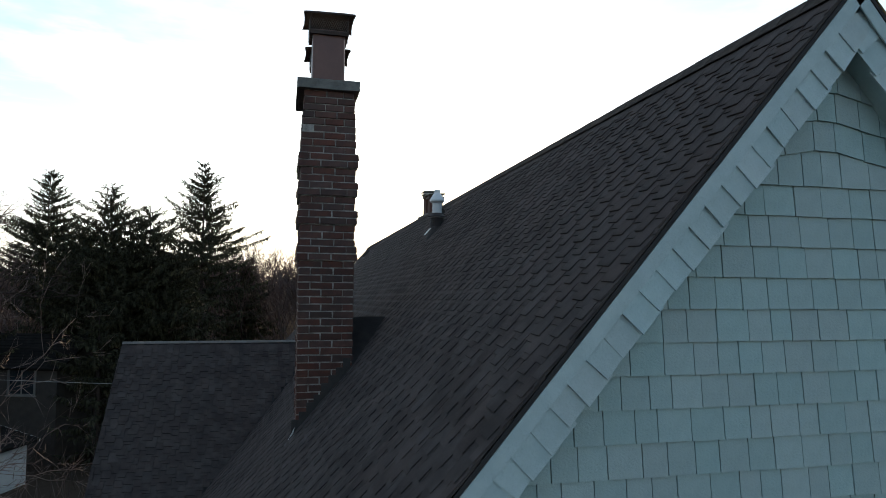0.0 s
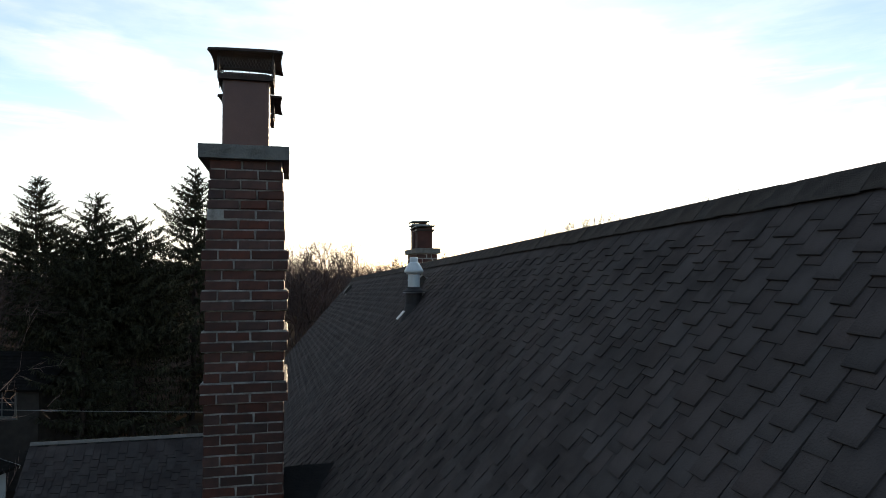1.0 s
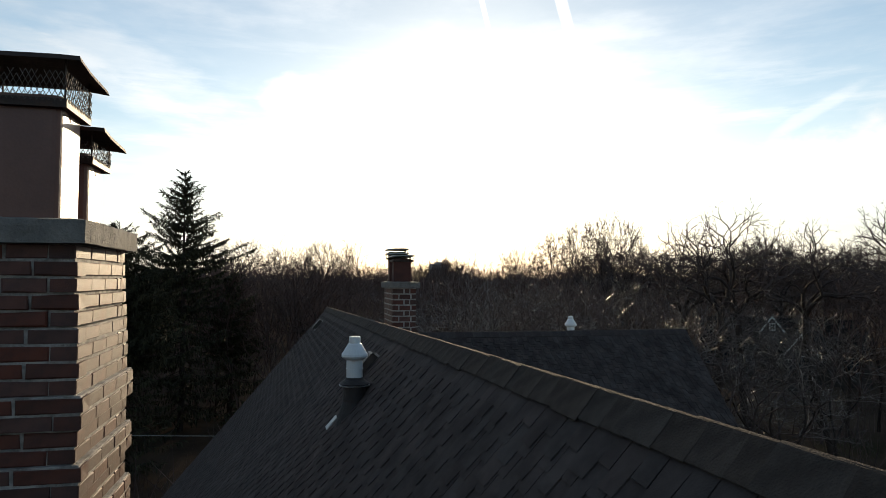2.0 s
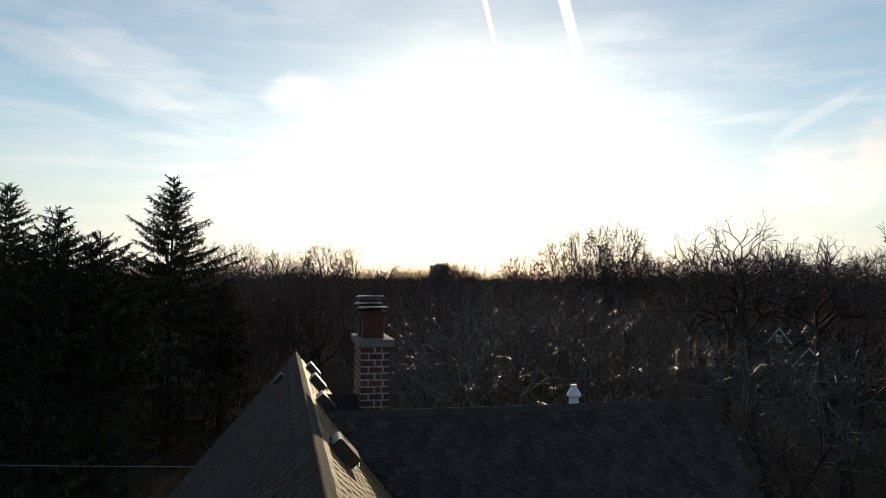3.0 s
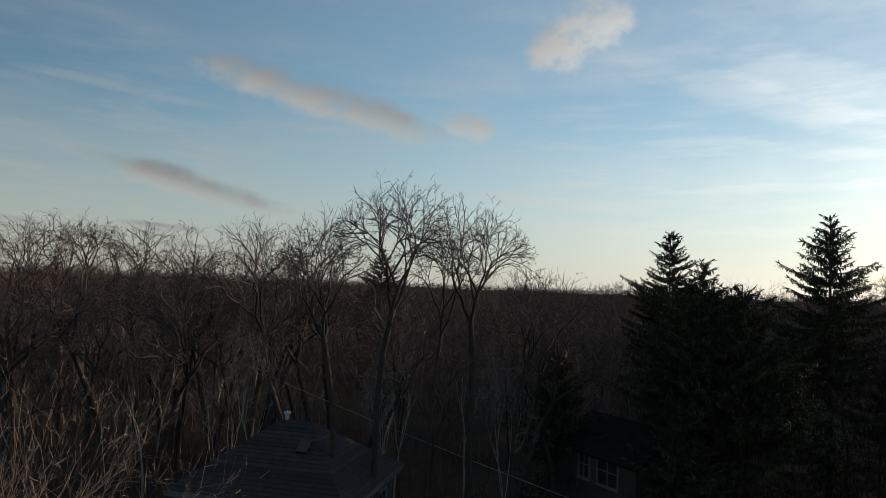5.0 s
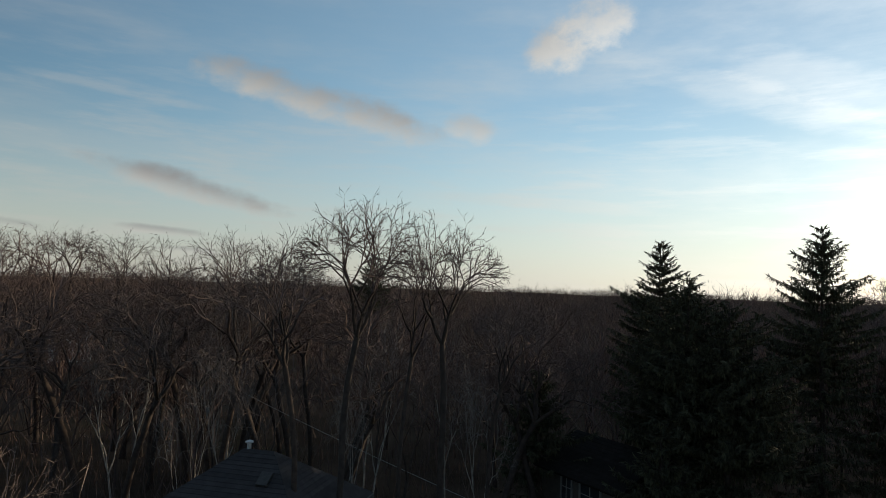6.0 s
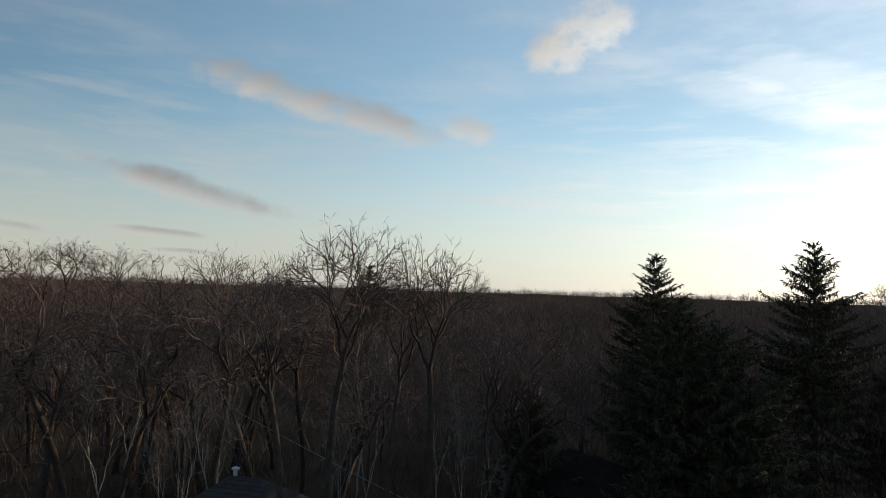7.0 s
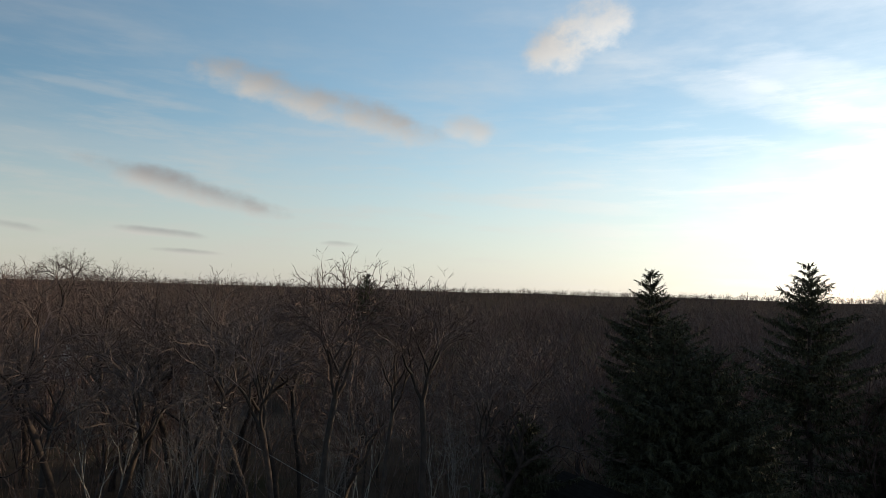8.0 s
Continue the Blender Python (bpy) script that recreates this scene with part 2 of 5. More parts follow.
M_PIPE = surface("white_painted_pipe", (0.62, 0.66, 0.67), (0.76, 0.80, 0.81), 7.0, 0.45, 0.12, 50.0, stain=(0.50, 0.53, 0.52))
M_VENT = surface("box_vent_metal", (0.20, 0.185, 0.17), (0.32, 0.30, 0.28), 8.0, 0.45, 0.2, 60.0, metal=0.5)
M_DARK_METAL = surface("dark_painted_metal", (0.030, 0.027, 0.025), (0.06, 0.054, 0.050), 8.0, 0.6, 0.2, 60.0, metal=0.3)
M_HOOD = surface("weathered_sheet_metal", (0.055, 0.052, 0.050), (0.11, 0.105, 0.10), 8.0, 0.32, 0.15, 60.0, metal=0.6)
M_DARK = surface("dark_opening", (0.008, 0.008, 0.008), (0.014, 0.013, 0.013), 5.0, 0.9, 0.1)
M_WHITE = surface("white_trim_paint", (0.62, 0.62, 0.60), (0.78, 0.78, 0.76), 4.0, 0.55, 0.1, 40.0)
# white window trim darkened to grey, standing for the shade around those houses
M_DIM_TRIM = surface("shade_toned_trim_paint", (0.09, 0.09, 0.085), (0.16, 0.16, 0.15), 4.0, 0.7, 0.1, 40.0)
M_GREY_WALL = surface("grey_clapboard", (0.060, 0.060, 0.060), (0.10, 0.10, 0.097), 2.0, 0.75, 0.2, 30.0)
M_BROWN_WALL = surface("dark_stained_boards", (0.030, 0.024, 0.020), (0.060, 0.048, 0.040), 2.0, 0.8, 0.3, 30.0)
M_BLUE_WALL = surface("pale_grey_clapboard", (0.36, 0.38, 0.38), (0.46, 0.48, 0.48), 2.0, 0.7, 0.2, 30.0)
M_ROOF_FAR = surface("far_roof_shingle", (0.028, 0.025, 0.026), (0.050, 0.045, 0.046), 3.0, 0.9, 0.4, 40.0, 0.2, islands=True, gloss=0.15)
M_ROOF_DARK = surface("dark_brown_roof", (0.009, 0.008, 0.007), (0.020, 0.017, 0.016), 3.0, 0.95, 0.4, 40.0, 0.2, islands=True, gloss=0.08)
M_GLASS = pane_glass("window_glass")
M_BARK = surface("grey_brown_bark", (0.023, 0.0172, 0.0155), (0.064, 0.048, 0.041), 3.0, 0.92, 0.8, 25.0, 0.25, gloss=0.2)
M_PALE_BARK = surface("pale_mottled_bark", (0.10, 0.085, 0.075), (0.40, 0.35, 0.31), 2.2, 0.88, 0.6, 18.0, 0.15)
M_GARDEN = surface("pale_brown_bark", (0.11, 0.080, 0.071), (0.26, 0.195, 0.170), 3.0, 0.9, 0.5, 25.0, 0.15)
M_TWIG = surface("brown_twigs", (0.050, 0.037, 0.0345), (0.130, 0.097, 0.088), 1.2, 0.9, 0.2, 12.0, 0.25, gloss=0.1)
M_PALE_TWIG = surface("pale_brown_twigs", (0.085, 0.072, 0.066), (0.21, 0.18, 0.165), 1.2, 0.85, 0.2, 12.0, 0.2, gloss=0.2)
M_GLOSSY_TWIG = surface("shiny_brown_twigs", (0.050, 0.036, 0.030), (0.115, 0.085, 0.070), 1.2, 0.42, 0.1, 12.0, 0.2, gloss=0.6)
M_WOODS = surface("far_brown_woods", (0.058, 0.041, 0.0375), (0.150, 0.107, 0.097), 0.05, 0.95, 0.2, 1.5, 0.35, islands=True, gloss=0.03)
M_NEEDLE = surface("spruce_needles", (0.026, 0.026, 0.018), (0.072, 0.070, 0.044), 1.5, 0.9, 0.2, 14.0, 0.4, islands=True, gloss=0.08)
M_LITTER = surface("leaf_litter", (0.030, 0.023, 0.018), (0.080, 0.060, 0.045), 0.12, 0.95, 0.6, 2.4, stain=(0.028, 0.030, 0.016), gloss=0.0)
M_TOWER = surface("far_concrete_block", (0.42, 0.40, 0.39), (0.55, 0.53, 0.51), 0.2, 0.9, 0.2, 2.0)
M_CABLE = surface("grey_cable", (0.16, 0.16, 0.16), (0.28, 0.28, 0.27), 20.0, 0.5, 0.1)
M_LAMP = surface("black_iron", (0.010, 0.010, 0.010), (0.025, 0.025, 0.025), 10.0, 0.5, 0.2)


# ---- mesh helpers ----
def part(name, bm, material, parent, label="", kind=""):
    """Link a bmesh as one mesh object under a thing."""
    data = bpy.data.meshes.new(name)
    bm.to_mesh(data)
    bm.free()
    data.materials.append(material)
    ob = new(name, data)
    ob.parent = parent
    return tagged(ob, label=label, kind=kind)


def raw_part(name, verts, faces, material, parent, label="", kind="", smooth=False):
    data = bpy.data.meshes.new(name)
    data.from_pydata(verts, [], faces)
    data.materials.append(material)
    if smooth:
        data.shade_smooth()
    ob = new(name, data)
    ob.parent = parent
    return tagged(ob, label=label, kind=kind)


def piece(name, data, matrix, parent):
    ob = new(name, data)
    ob.parent = parent
    ob.matrix_basis = matrix
    return ob


def thing(name, place, label, category, group="", kind=""):
    ob = new(name)
    ob.empty_display_size = 0.1
    ob.location = place
    return tagged(ob, label, category, group, kind)


def box(bm, x0, x1, y0, y1, z0, z1, bevel=0.0, jitter=0.0):
    m = Matrix.Translation(((x0 + x1) / 2, (y0 + y1) / 2, (z0 + z1) / 2)) @ Matrix.Diagonal((x1 - x0, y1 - y0, z1 - z0, 1))
    got = bmesh.ops.create_cube(bm, size=1.0, matrix=m)
    if jitter:
        for v in got["verts"]:
            v.co += Vector([random.uniform(-jitter, jitter) for _ in range(3)])
    if bevel:
        edges = list({e for v in got["verts"] for e in v.link_edges})
        bmesh.ops.bevel(bm, geom=edges, offset=bevel, segments=2, affect="EDGES", profile=0.6)
    return bm


def slab(bm, corners, thick):
    """A slab under a flat polygon, thick downwards along its normal."""
    pts = [Vector(c) for c in corners]
    n = (pts[1] - pts[0]).cross(pts[-1] - pts[0]).normalized()
    top = [bm.verts.new(p) for p in pts]
    low = [bm.verts.new(p - n * thick) for p in pts]
    bm.faces.new(top)
    bm.faces.new(low[::-1])
    for i in range(len(pts)):
        j = (i + 1) % len(pts)
        bm.faces.new((top[j], top[i], low[i], low[j]))
    return bm


def turned(bm, rings, sides=20, centre=(0, 0, 0)):
    """A body of revolution from rows of (radius, height)."""
    loops = []
    for r, z in rings:
        loops.append([bm.verts.new((centre[0] + r * math.cos(2 * math.pi * i / sides), centre[1] + r * math.sin(2 * math.pi * i / sides), centre[2] + z)) for i in range(sides)])
    for a, b in zip(loops, loops[1:]):
        for i in range(sides):
            j = (i + 1) % sides
            bm.faces.new((a[i], a[j], b[j], b[i]))
    bm.faces.new(loops[0][::-1])
    bm.faces.new(loops[-1])
    return bm


def tube(verts, faces, points, radii, sides):
    """Append a tapering tube along points to lists of vertices and faces."""
    start = len(verts)
    n = len(points)
    for i, p in enumerate(points):
        d = (points[min(i + 1, n - 1)] - points[max(i - 1, 0)])
        d = d.normalized() if d.length > 1e-6 else Vector((0, 0, 1))
        side = d.cross(Vector((0.31, 0.17, 0.93)) if abs(d.z) < 0.9 else Vector((1, 0, 0))).normalized()
        other = d.cross(side)
        for k in range(sides):
            a = 2 * math.pi * k / sides
            verts.append(p + (side * math.cos(a) + other * math.sin(a)) * radii[i])
    for i in range(n - 1):
        for k in range(sides):
            a, b = start + i * sides + k, start + i * sides + (k + 1) % sides
            faces.append((a, b, b + sides, a + sides))


# ---- ground ----
GROUND = -1.5


def rolling(x, y):
    far = min(1.0, max(0.0, (math.hypot(x, y) - 40) / 400))
    west = math.exp(-((math.degrees(math.atan2(x, y)) + 66) / 9) ** 2) * min(1.0, max(0.0, (math.hypot(x, y) - 500) / 500))
    swell = 5.0 * noise.noise(Vector((x * 0.0042, y * 0.0042, 0.3))) * min(1.0, max(0.0, (math.hypot(x, y) - 350) / 300))
    return GROUND + 6.5 * west + swell + far * (2.2 * math.sin(x * 0.011 + 1.0) + 2.0 * math.cos(y * 0.009 - 0.5))


def build_ground():
    radii = [0, 8, 16, 26, 40, 60, 90, 130, 190, 280, 420, 650, 1000, 1600, 2600, 4200]
    spokes = 64
    verts, faces = [(0.0, 0.0, GROUND)], []
    for r in radii[1:]:
        for k in range(spokes):
            x, y = r * math.cos(2 * math.pi * k / spokes), r * math.sin(2 * math.pi * k / spokes)
            verts.append((x, y, rolling(x, y)))
    for k in range(spokes):
        faces.append((0, 1 + k, 1 + (k + 1) % spokes))
    for i in range(len(radii) - 2):
        for k in range(spokes):
            a, b = 1 + i * spokes + k, 1 + i * spokes + (k + 1) % spokes
            faces.append((a, a + spokes, b + spokes, b))
    raw = raw_part("ground", verts, faces, M_LITTER, None, "dark winter ground covered with fallen leaves", "structure", True)
    tagged(raw, category="ground")


build_ground()

# ---- the house: its plan ----
RIDGE_X, TAN = 2.34, 1.16             # ridge along Y, slope of both sides
COS, SIN = 1 / math.hypot(1, TAN), TAN / math.hypot(1, TAN)
FRONT, BACK = -3.86, 12.15            # the two ends of the main roof
EAVE = 7.4                            # length of the slope, ridge to eave
EXPOSE = 0.098                        # what shows of a shingle, up the slope


def ridge_z(y):
    return 10.275 - 0.0235 * y


def ridge_x(y):
    return RIDGE_X - 0.011 * y


def west_z(x, y):
    """Height of the west slope."""
    return ridge_z(y) - (ridge_x(y) - x) * TAN


house = thing("house", (0, 0, 0), "grey-blue shingled house with a steep dark asphalt roof", "house")


def slope_frame(side, y, s, lift=0.0):
    """A place s metres down the main roof from the ridge; side -1 is the west slope, 1 the east."""
    n = Vector((side * SIN, 0, COS))
    return Vector((ridge_x(y) + side * s * COS, y, ridge_z(y) - s * SIN)) + n * lift


def slope_matrix(side, y, s, lift=0.0, turn=0.0):
    down = Vector((side * COS, 0, -SIN))
    n = Vector((side * SIN, 0, COS))
    along = n.cross(down)
    m = Matrix((along, down, n)).transposed().to_4x4()
    m.translation = slope_frame(side, y, s, lift)
    return m @ Matrix.Rotation(turn, 4, "Z")


def tab_shape(width, rise, cut_a, cut_b):
    """One asphalt tab: bottom edge at y = 0, thick and lifted there, running up the slope under the next course."""
    w, up = width / 2, -(EXPOSE + 0.115)
    top = [(-w + cut_a, 0.0, rise + 0.004), (w - cut_b, 0.004, rise + 0.003), (w, up, 0.003), (-w, up, 0.003)]
    low = [(x, y, z - 0.0075 if y > -0.01 else z - 0.004) for x, y, z in top]
    return top + low, [(0, 1, 2, 3), (7, 6, 5, 4), (0, 4, 5, 1), (1, 5, 6, 2), (2, 6, 7, 3), (3, 7, 4, 0)]


def rows_of_tabs(rng, length, depth):
    """Where the tabs of a slope lie: (along, down, width, rise, turn). Long teeth alternate with short gaps, shifted from course to course."""
    out = []
    for r in range(2, int(depth / EXPOSE) + 1):
        a = -0.24 + 0.115 * (r % 2) + 0.03 * (r % 3) - rng.uniform(0.0, 0.03)
        k = 0
        while a < length:
            tooth = k % 2
            k += 1
            w = rng.choice((0.088, 0.102, 0.118, 0.132)) if tooth else rng.choice((0.070, 0.078, 0.088))
            rise = (0.0100, 0.0150)[tooth] + rng.uniform(0, 0.0015)
            if a + w > 0.0 and a < length - 0.02:
                lo, hi = max(a, 0.0), min(a + w, length)
                out.append(((lo + hi) / 2, r * EXPOSE + 0.062 * tooth + rng.uniform(-0.004, 0.004), hi - lo, rise, rng.uniform(-0.008, 0.008)))
            a += w + 0.001
    return out


def build_main_roof():
    rng = random.Random(11)
    for side, name, label in ((-1, "roof_slope", "shaded west slope of dark asphalt shingles"), (1, "roof_slope", "east slope of mossy asphalt shingles in a lighter sunlit tone")):
        bm = bmesh.new()
        c = [slope_frame(side, y, s) for y, s in ((FRONT, 0), (BACK, 0), (BACK, EAVE), (FRONT, EAVE))]
        slab(bm, c if side < 0 else c[::-1], 0.018)
        deck = part(name, bm, M_UNDERLAY, house, label)
        shared = {}
        verts, faces = [], []
        for a, s, w, rise, turn in rows_of_tabs(rng, BACK - FRONT, EAVE):
            y = FRONT + a
            near = side < 0 and y < -2.5 and 0.1 < s < 2.1
            key = (round(w, 3), rise > 0.012)
            m = slope_matrix(side, y, s, 0.004, turn)
            if near:
                if key not in shared:
                    v, f = tab_shape(key[0], 0.0155 if key[1] else 0.0080, *((0.012, 0.009) if key[1] else (0, 0)))
                    shared[key] = bpy.data.meshes.new("shingle")
                    shared[key].from_pydata(v, [], f)
                    shared[key].materials.append(M_SHINGLE)
                piece("shingle", shared[key], m, deck)
            else:
                v, f = tab_shape(w, rise, *((rng.uniform(0.004, 0.016), rng.uniform(0.004, 0.016)) if rise > 0.012 else (0, 0)))
                k = len(verts)
                verts += [m @ Vector(p) for p in v]
                faces += [tuple(i + k for i in q) for q in f]
        raw_part("shingle_field", verts, faces, M_SHINGLE_ROWS if side < 0 else M_SUNLIT_TONE, deck, "overlapping rows of weathered asphalt tabs", "stuff")


def cap_mesh(name, material, half, length, rng, bend=TAN):
    """A folded ridge shingle: two thin wings over a small rounded crest, worn at its near edge."""
    ang = math.atan(bend)
    r = 0.018
    profile = []
    for k in range(-3, 4):
        a = ang * k / 3
        profile.append((r * math.sin(a), r * math.cos(a) - r))
    for sgn in (-1, 1):
        for s in (half * 0.5, half):
            x, z = r * math.sin(ang) + s * math.cos(ang), r * math.cos(ang) - r - s * math.sin(ang)
            profile.append((sgn * x, z))
    profile.sort()
    n = len(profile)
    ragged = [rng.uniform(-0.006, 0.006) for _ in range(n)]
    near = [(x, ragged[i], z + 0.003 + rng.uniform(-0.0012, 0.0012)) for i, (x, z) in enumerate(profile)]
    far = [(x, length, z) for x, z in profile]
    v = near + far + [(x * 0.98, y, z - 0.004) for x, y, z in near]
    f = []
    for k in range(n - 1):
        f.append((k, k + 1, n + k + 1, n + k))
        f.append((2 * n + k, 2 * n + k + 1, k + 1, k))
    f.append((0, n, 2 * n))
    f.append((n - 1, 3 * n - 1, 2 * n - 1))
    data = bpy.data.meshes.new(name)
    data.from_pydata(v, [], f)
    data.materials.append(material)
    return data


def build_ridge():
    rng = random.Random(4)
    bm = bmesh.new()
    z0, z1 = ridge_z(FRONT), ridge_z(BACK)
    x0, x1 = ridge_x(FRONT), ridge_x(BACK)
    slab(bm, [(x0 - 0.03, FRONT, z0 - 0.03), (x0 + 0.03, FRONT, z0 - 0.03), (x1 + 0.03, BACK, z1 - 0.03), (x1 - 0.03, BACK, z1 - 0.03)], 0.03)
    ridge = part("ridge", bm, M_UNDERLAY, house, "mossy ridge of overlapping cap shingles")
    data = [cap_mesh("ridge_cap", M_RIDGE, h, 0.20, rng) for h in (0.112, 0.118, 0.122, 0.115, 0.110)]
    y = FRONT - 0.01
    while y < BACK - 0.1:
        m = Matrix.Translation((ridge_x(y) + rng.uniform(-0.002, 0.002), y, ridge_z(y) + 0.026 + rng.uniform(-0.0012, 0.0012)))
        piece("ridge_cap", rng.choice(data), m @ Matrix.Rotation(rng.uniform(-0.012, 0.012), 4, "Y") @ Matrix.Rotation(rng.uniform(-0.008, 0.008), 4, "Z"), ridge)
        y += 0.142


def board(bm, a, b, width, thick, out):
    """A board from a to b, width running downwards across it, thick towards out."""
    a, b, out = Vector(a), Vector(b), Vector(out)
    along = (b - a).normalized()
    across = along.cross(out).normalized()
    if across.z > 0:
        across = -across
    pts = [a, b, b + across * width, a + across * width]
    lo = [bm.verts.new(p) for p in pts]
    hi = [bm.verts.new(p + out * thick) for p in pts]
    bm.faces.new(hi)
    bm.faces.new(lo[::-1])
    for i in range(4):
        j = (i + 1) % 4
        bm.faces.new((hi[j], hi[i], lo[i], lo[j]))
    bmesh.ops.recalc_face_normals(bm, faces=bm.faces[:])


APEX_X = ridge_x(FRONT)
WALL_Y = -3.70            # the gable wall's face
RAKE_Y = -3.845           # the face of the shingled rake band, under the roof's edge


def build_gable():
    rng = random.Random(7)
    z_top = ridge_z(FRONT)
    wall_half = 4.3
    bm = bmesh.new()
    low = GROUND
    pts = [(APEX_X - wall_half, low), (APEX_X + wall_half, low), (APEX_X + wall_half, z_top - 0.16 - wall_half * TAN), (APEX_X, z_top - 0.16), (APEX_X - wall_half, z_top - 0.16 - wall_half * TAN)]
    near = [bm.verts.new((x, WALL_Y + 0.012, z)) for x, z in pts]
    back = [bm.verts.new((x, WALL_Y + 0.2, z)) for x, z in pts]
    bm.faces.new(near)
    bm.faces.new(back[::-1])
    for i in range(5):
        j = (i + 1) % 5
        bm.faces.new((near[j], near[i], back[i], back[j]))
    bmesh.ops.recalc_face_normals(bm, faces=bm.faces[:])
    wall = part("gable_wall", bm, M_SHEATH, house, "gable wall of blue-grey painted wood shingles")

    def edge_x(z, side):
        return APEX_X + side * (z_top - 0.15 - z) / TAN

    def arch(x, z):
        k = min(1.0, max(0.0, (z - 9.48) / 0.06))
        return k * 0.070 * (math.exp(-((x - 2.30) / 0.26) ** 2) - 0.55)

    shared = {}
    verts, faces = [], []
    z, course = 5.114, 0.1395
    while z < z_top - 0.25:
        x = edge_x(z, -1) - rng.uniform(0, 0.12)
        stop = edge_x(z, 1)
        while x < stop:
            w = rng.choice((0.105, 0.118, 0.132, 0.145, 0.160))
            a, b = max(x, edge_x(z + course, -1) - 0.02), min(x + w - 0.0045, edge_x(z + course, 1) + 0.02)
            if b - a > 0.03:
                z_a, z_b = z + arch(a, z), z + arch(b, z)
                drop = rng.uniform(-0.0015, 0.0015)
                plain = 7.2 < z < 9.40 and abs(b - a - (w - 0.0045)) < 1e-6 and x < 2.6
                shape = [(a, z_a + drop), (b, z_b + drop), (b, z_b + course + 0.055), (a, z_a + course + 0.055)]
                if plain:
                    if w not in shared:
                        h = course + 0.03
                        q = w - 0.0045
                        v = [(0, -0.018, 0), (q, -0.018, 0), (q, -0.001, h), (0, -0.001, h), (0, 0.002, 0), (q, 0.002, 0), (q, 0.006, h), (0, 0.006, h)]
                        shared[w] = bpy.data.meshes.new("siding_shingle")
                        shared[w].from_pydata(v, [], [(0, 1, 2, 3), (0, 4, 5, 1), (1, 5, 6, 2), (4, 0, 3, 7)])
                        shared[w].materials.append(M_SIDING)
                    piece("siding_shingle", shared[w], Matrix.Translation((a, WALL_Y + rng.uniform(-0.0015, 0.0015), z + drop)) @ Matrix.Rotation(rng.uniform(-0.006, 0.006), 4, "Y"), wall)
                else:
                    k = len(verts)
                    j = rng.uniform(-0.0015, 0.0015)
                    verts += [(p, WALL_Y + (-0.018 if i < 2 else -0.001) + j, q) for i, (p, q) in enumerate(shape)]
                    verts += [(p, WALL_Y + (0.002 if i < 2 else 0.006) + j, q) for i, (p, q) in enumerate(shape)]
                    faces += [tuple(k + i for i in f) for f in ((0, 1, 2, 3), (0, 4, 5, 1), (1, 5, 6, 2), (4, 0, 3, 7))]
            x += w
        z += course
    raw_part("siding_field", verts, faces, M_SIDING_ROWS, wall, "rows of painted wood shingles", "stuff")

    # the rake: a band of shingles laid down each sloping edge, its soffit and drip edge
    for side in (-1, 1):
        top = Vector((APEX_X, RAKE_Y + 0.012, z_top - 0.030))
        foot = top + Vector((side * COS, 0, -SIN)) * (EAVE - 0.05)
        bm = bmesh.new()
        board(bm, top + Vector((0, 0.018, -0.004)), foot + Vector((0, 0.018, -0.004)), 0.17, 0.016, (0, -1, 0))
        rake = part("rake", bm, M_RAKE, house, "overhanging rake band of pale painted shingles")
        bm = bmesh.new()
        n = Vector((side * SIN, 0, COS))
        c = [top - n * 0.165, foot - n * 0.165, foot - n * 0.165 + Vector((0, WALL_Y - RAKE_Y, 0)), top - n * 0.165 + Vector((0, WALL_Y - RAKE_Y, 0))]
        slab(bm, c if side < 0 else c[::-1], 0.02)
        part("soffit", bm, M_RAKE, rake)
        bm = bmesh.new()
        board(bm, top + Vector((0, -0.012, 0.030)), foot + Vector((0, -0.012, 0.030)), 0.010, 0.010, (0, -1, 0))
        part("drip_edge", bm, M_LEAD, rake, "dark metal drip edge")
        data = []
        for w in (0.180, 0.188, 0.197, 0.184, 0.192):
            v = [(0, -0.017, 0), (w, -0.015, rng.uniform(-0.012, 0.004)), (w, -0.003, 0.15), (0, -0.003, 0.15)]
            v += [(x, y + 0.008, z) for x, y, z in v]
            d = bpy.data.meshes.new("rake_shingle")
            d.from_pydata(v, [], [(0, 1, 2, 3), (4, 5, 1, 0), (1, 5, 6, 2), (0, 3, 7, 4), (7, 6, 5, 4)])
            d.materials.append(M_RAKE)
            data.append(d)
        down = Vector((side * COS, 0, -SIN))
        across = Vector((side * -SIN, 0, -COS))
        m0 = Matrix((across, Vector((0, 1, 0)), -down)).transposed().to_4x4()
        bm = bmesh.new()
        board(bm, top + Vector((0, -0.017, -0.002)), foot + Vector((0, -0.017, -0.002)), 0.062, 0.007, (0, -1, 0))
        part("rake_strip", bm, M_RAKE, rake, "plain painted strip over the heads of the rake shingles")
        s = 0.245
        while s < EAVE - 0.1:
            p = top + down * s + Vector((0, rng.uniform(-0.003, 0.003) + 0.004 * side, 0))
            m = m0.copy()
            m.translation = p
            piece("rake_shingle", rng.choice(data), m @ Matrix.Rotation(rng.uniform(-0.03, 0.07), 4, "Y"), rake)
            s += 0.1172 + rng.uniform(-0.003, 0.003)


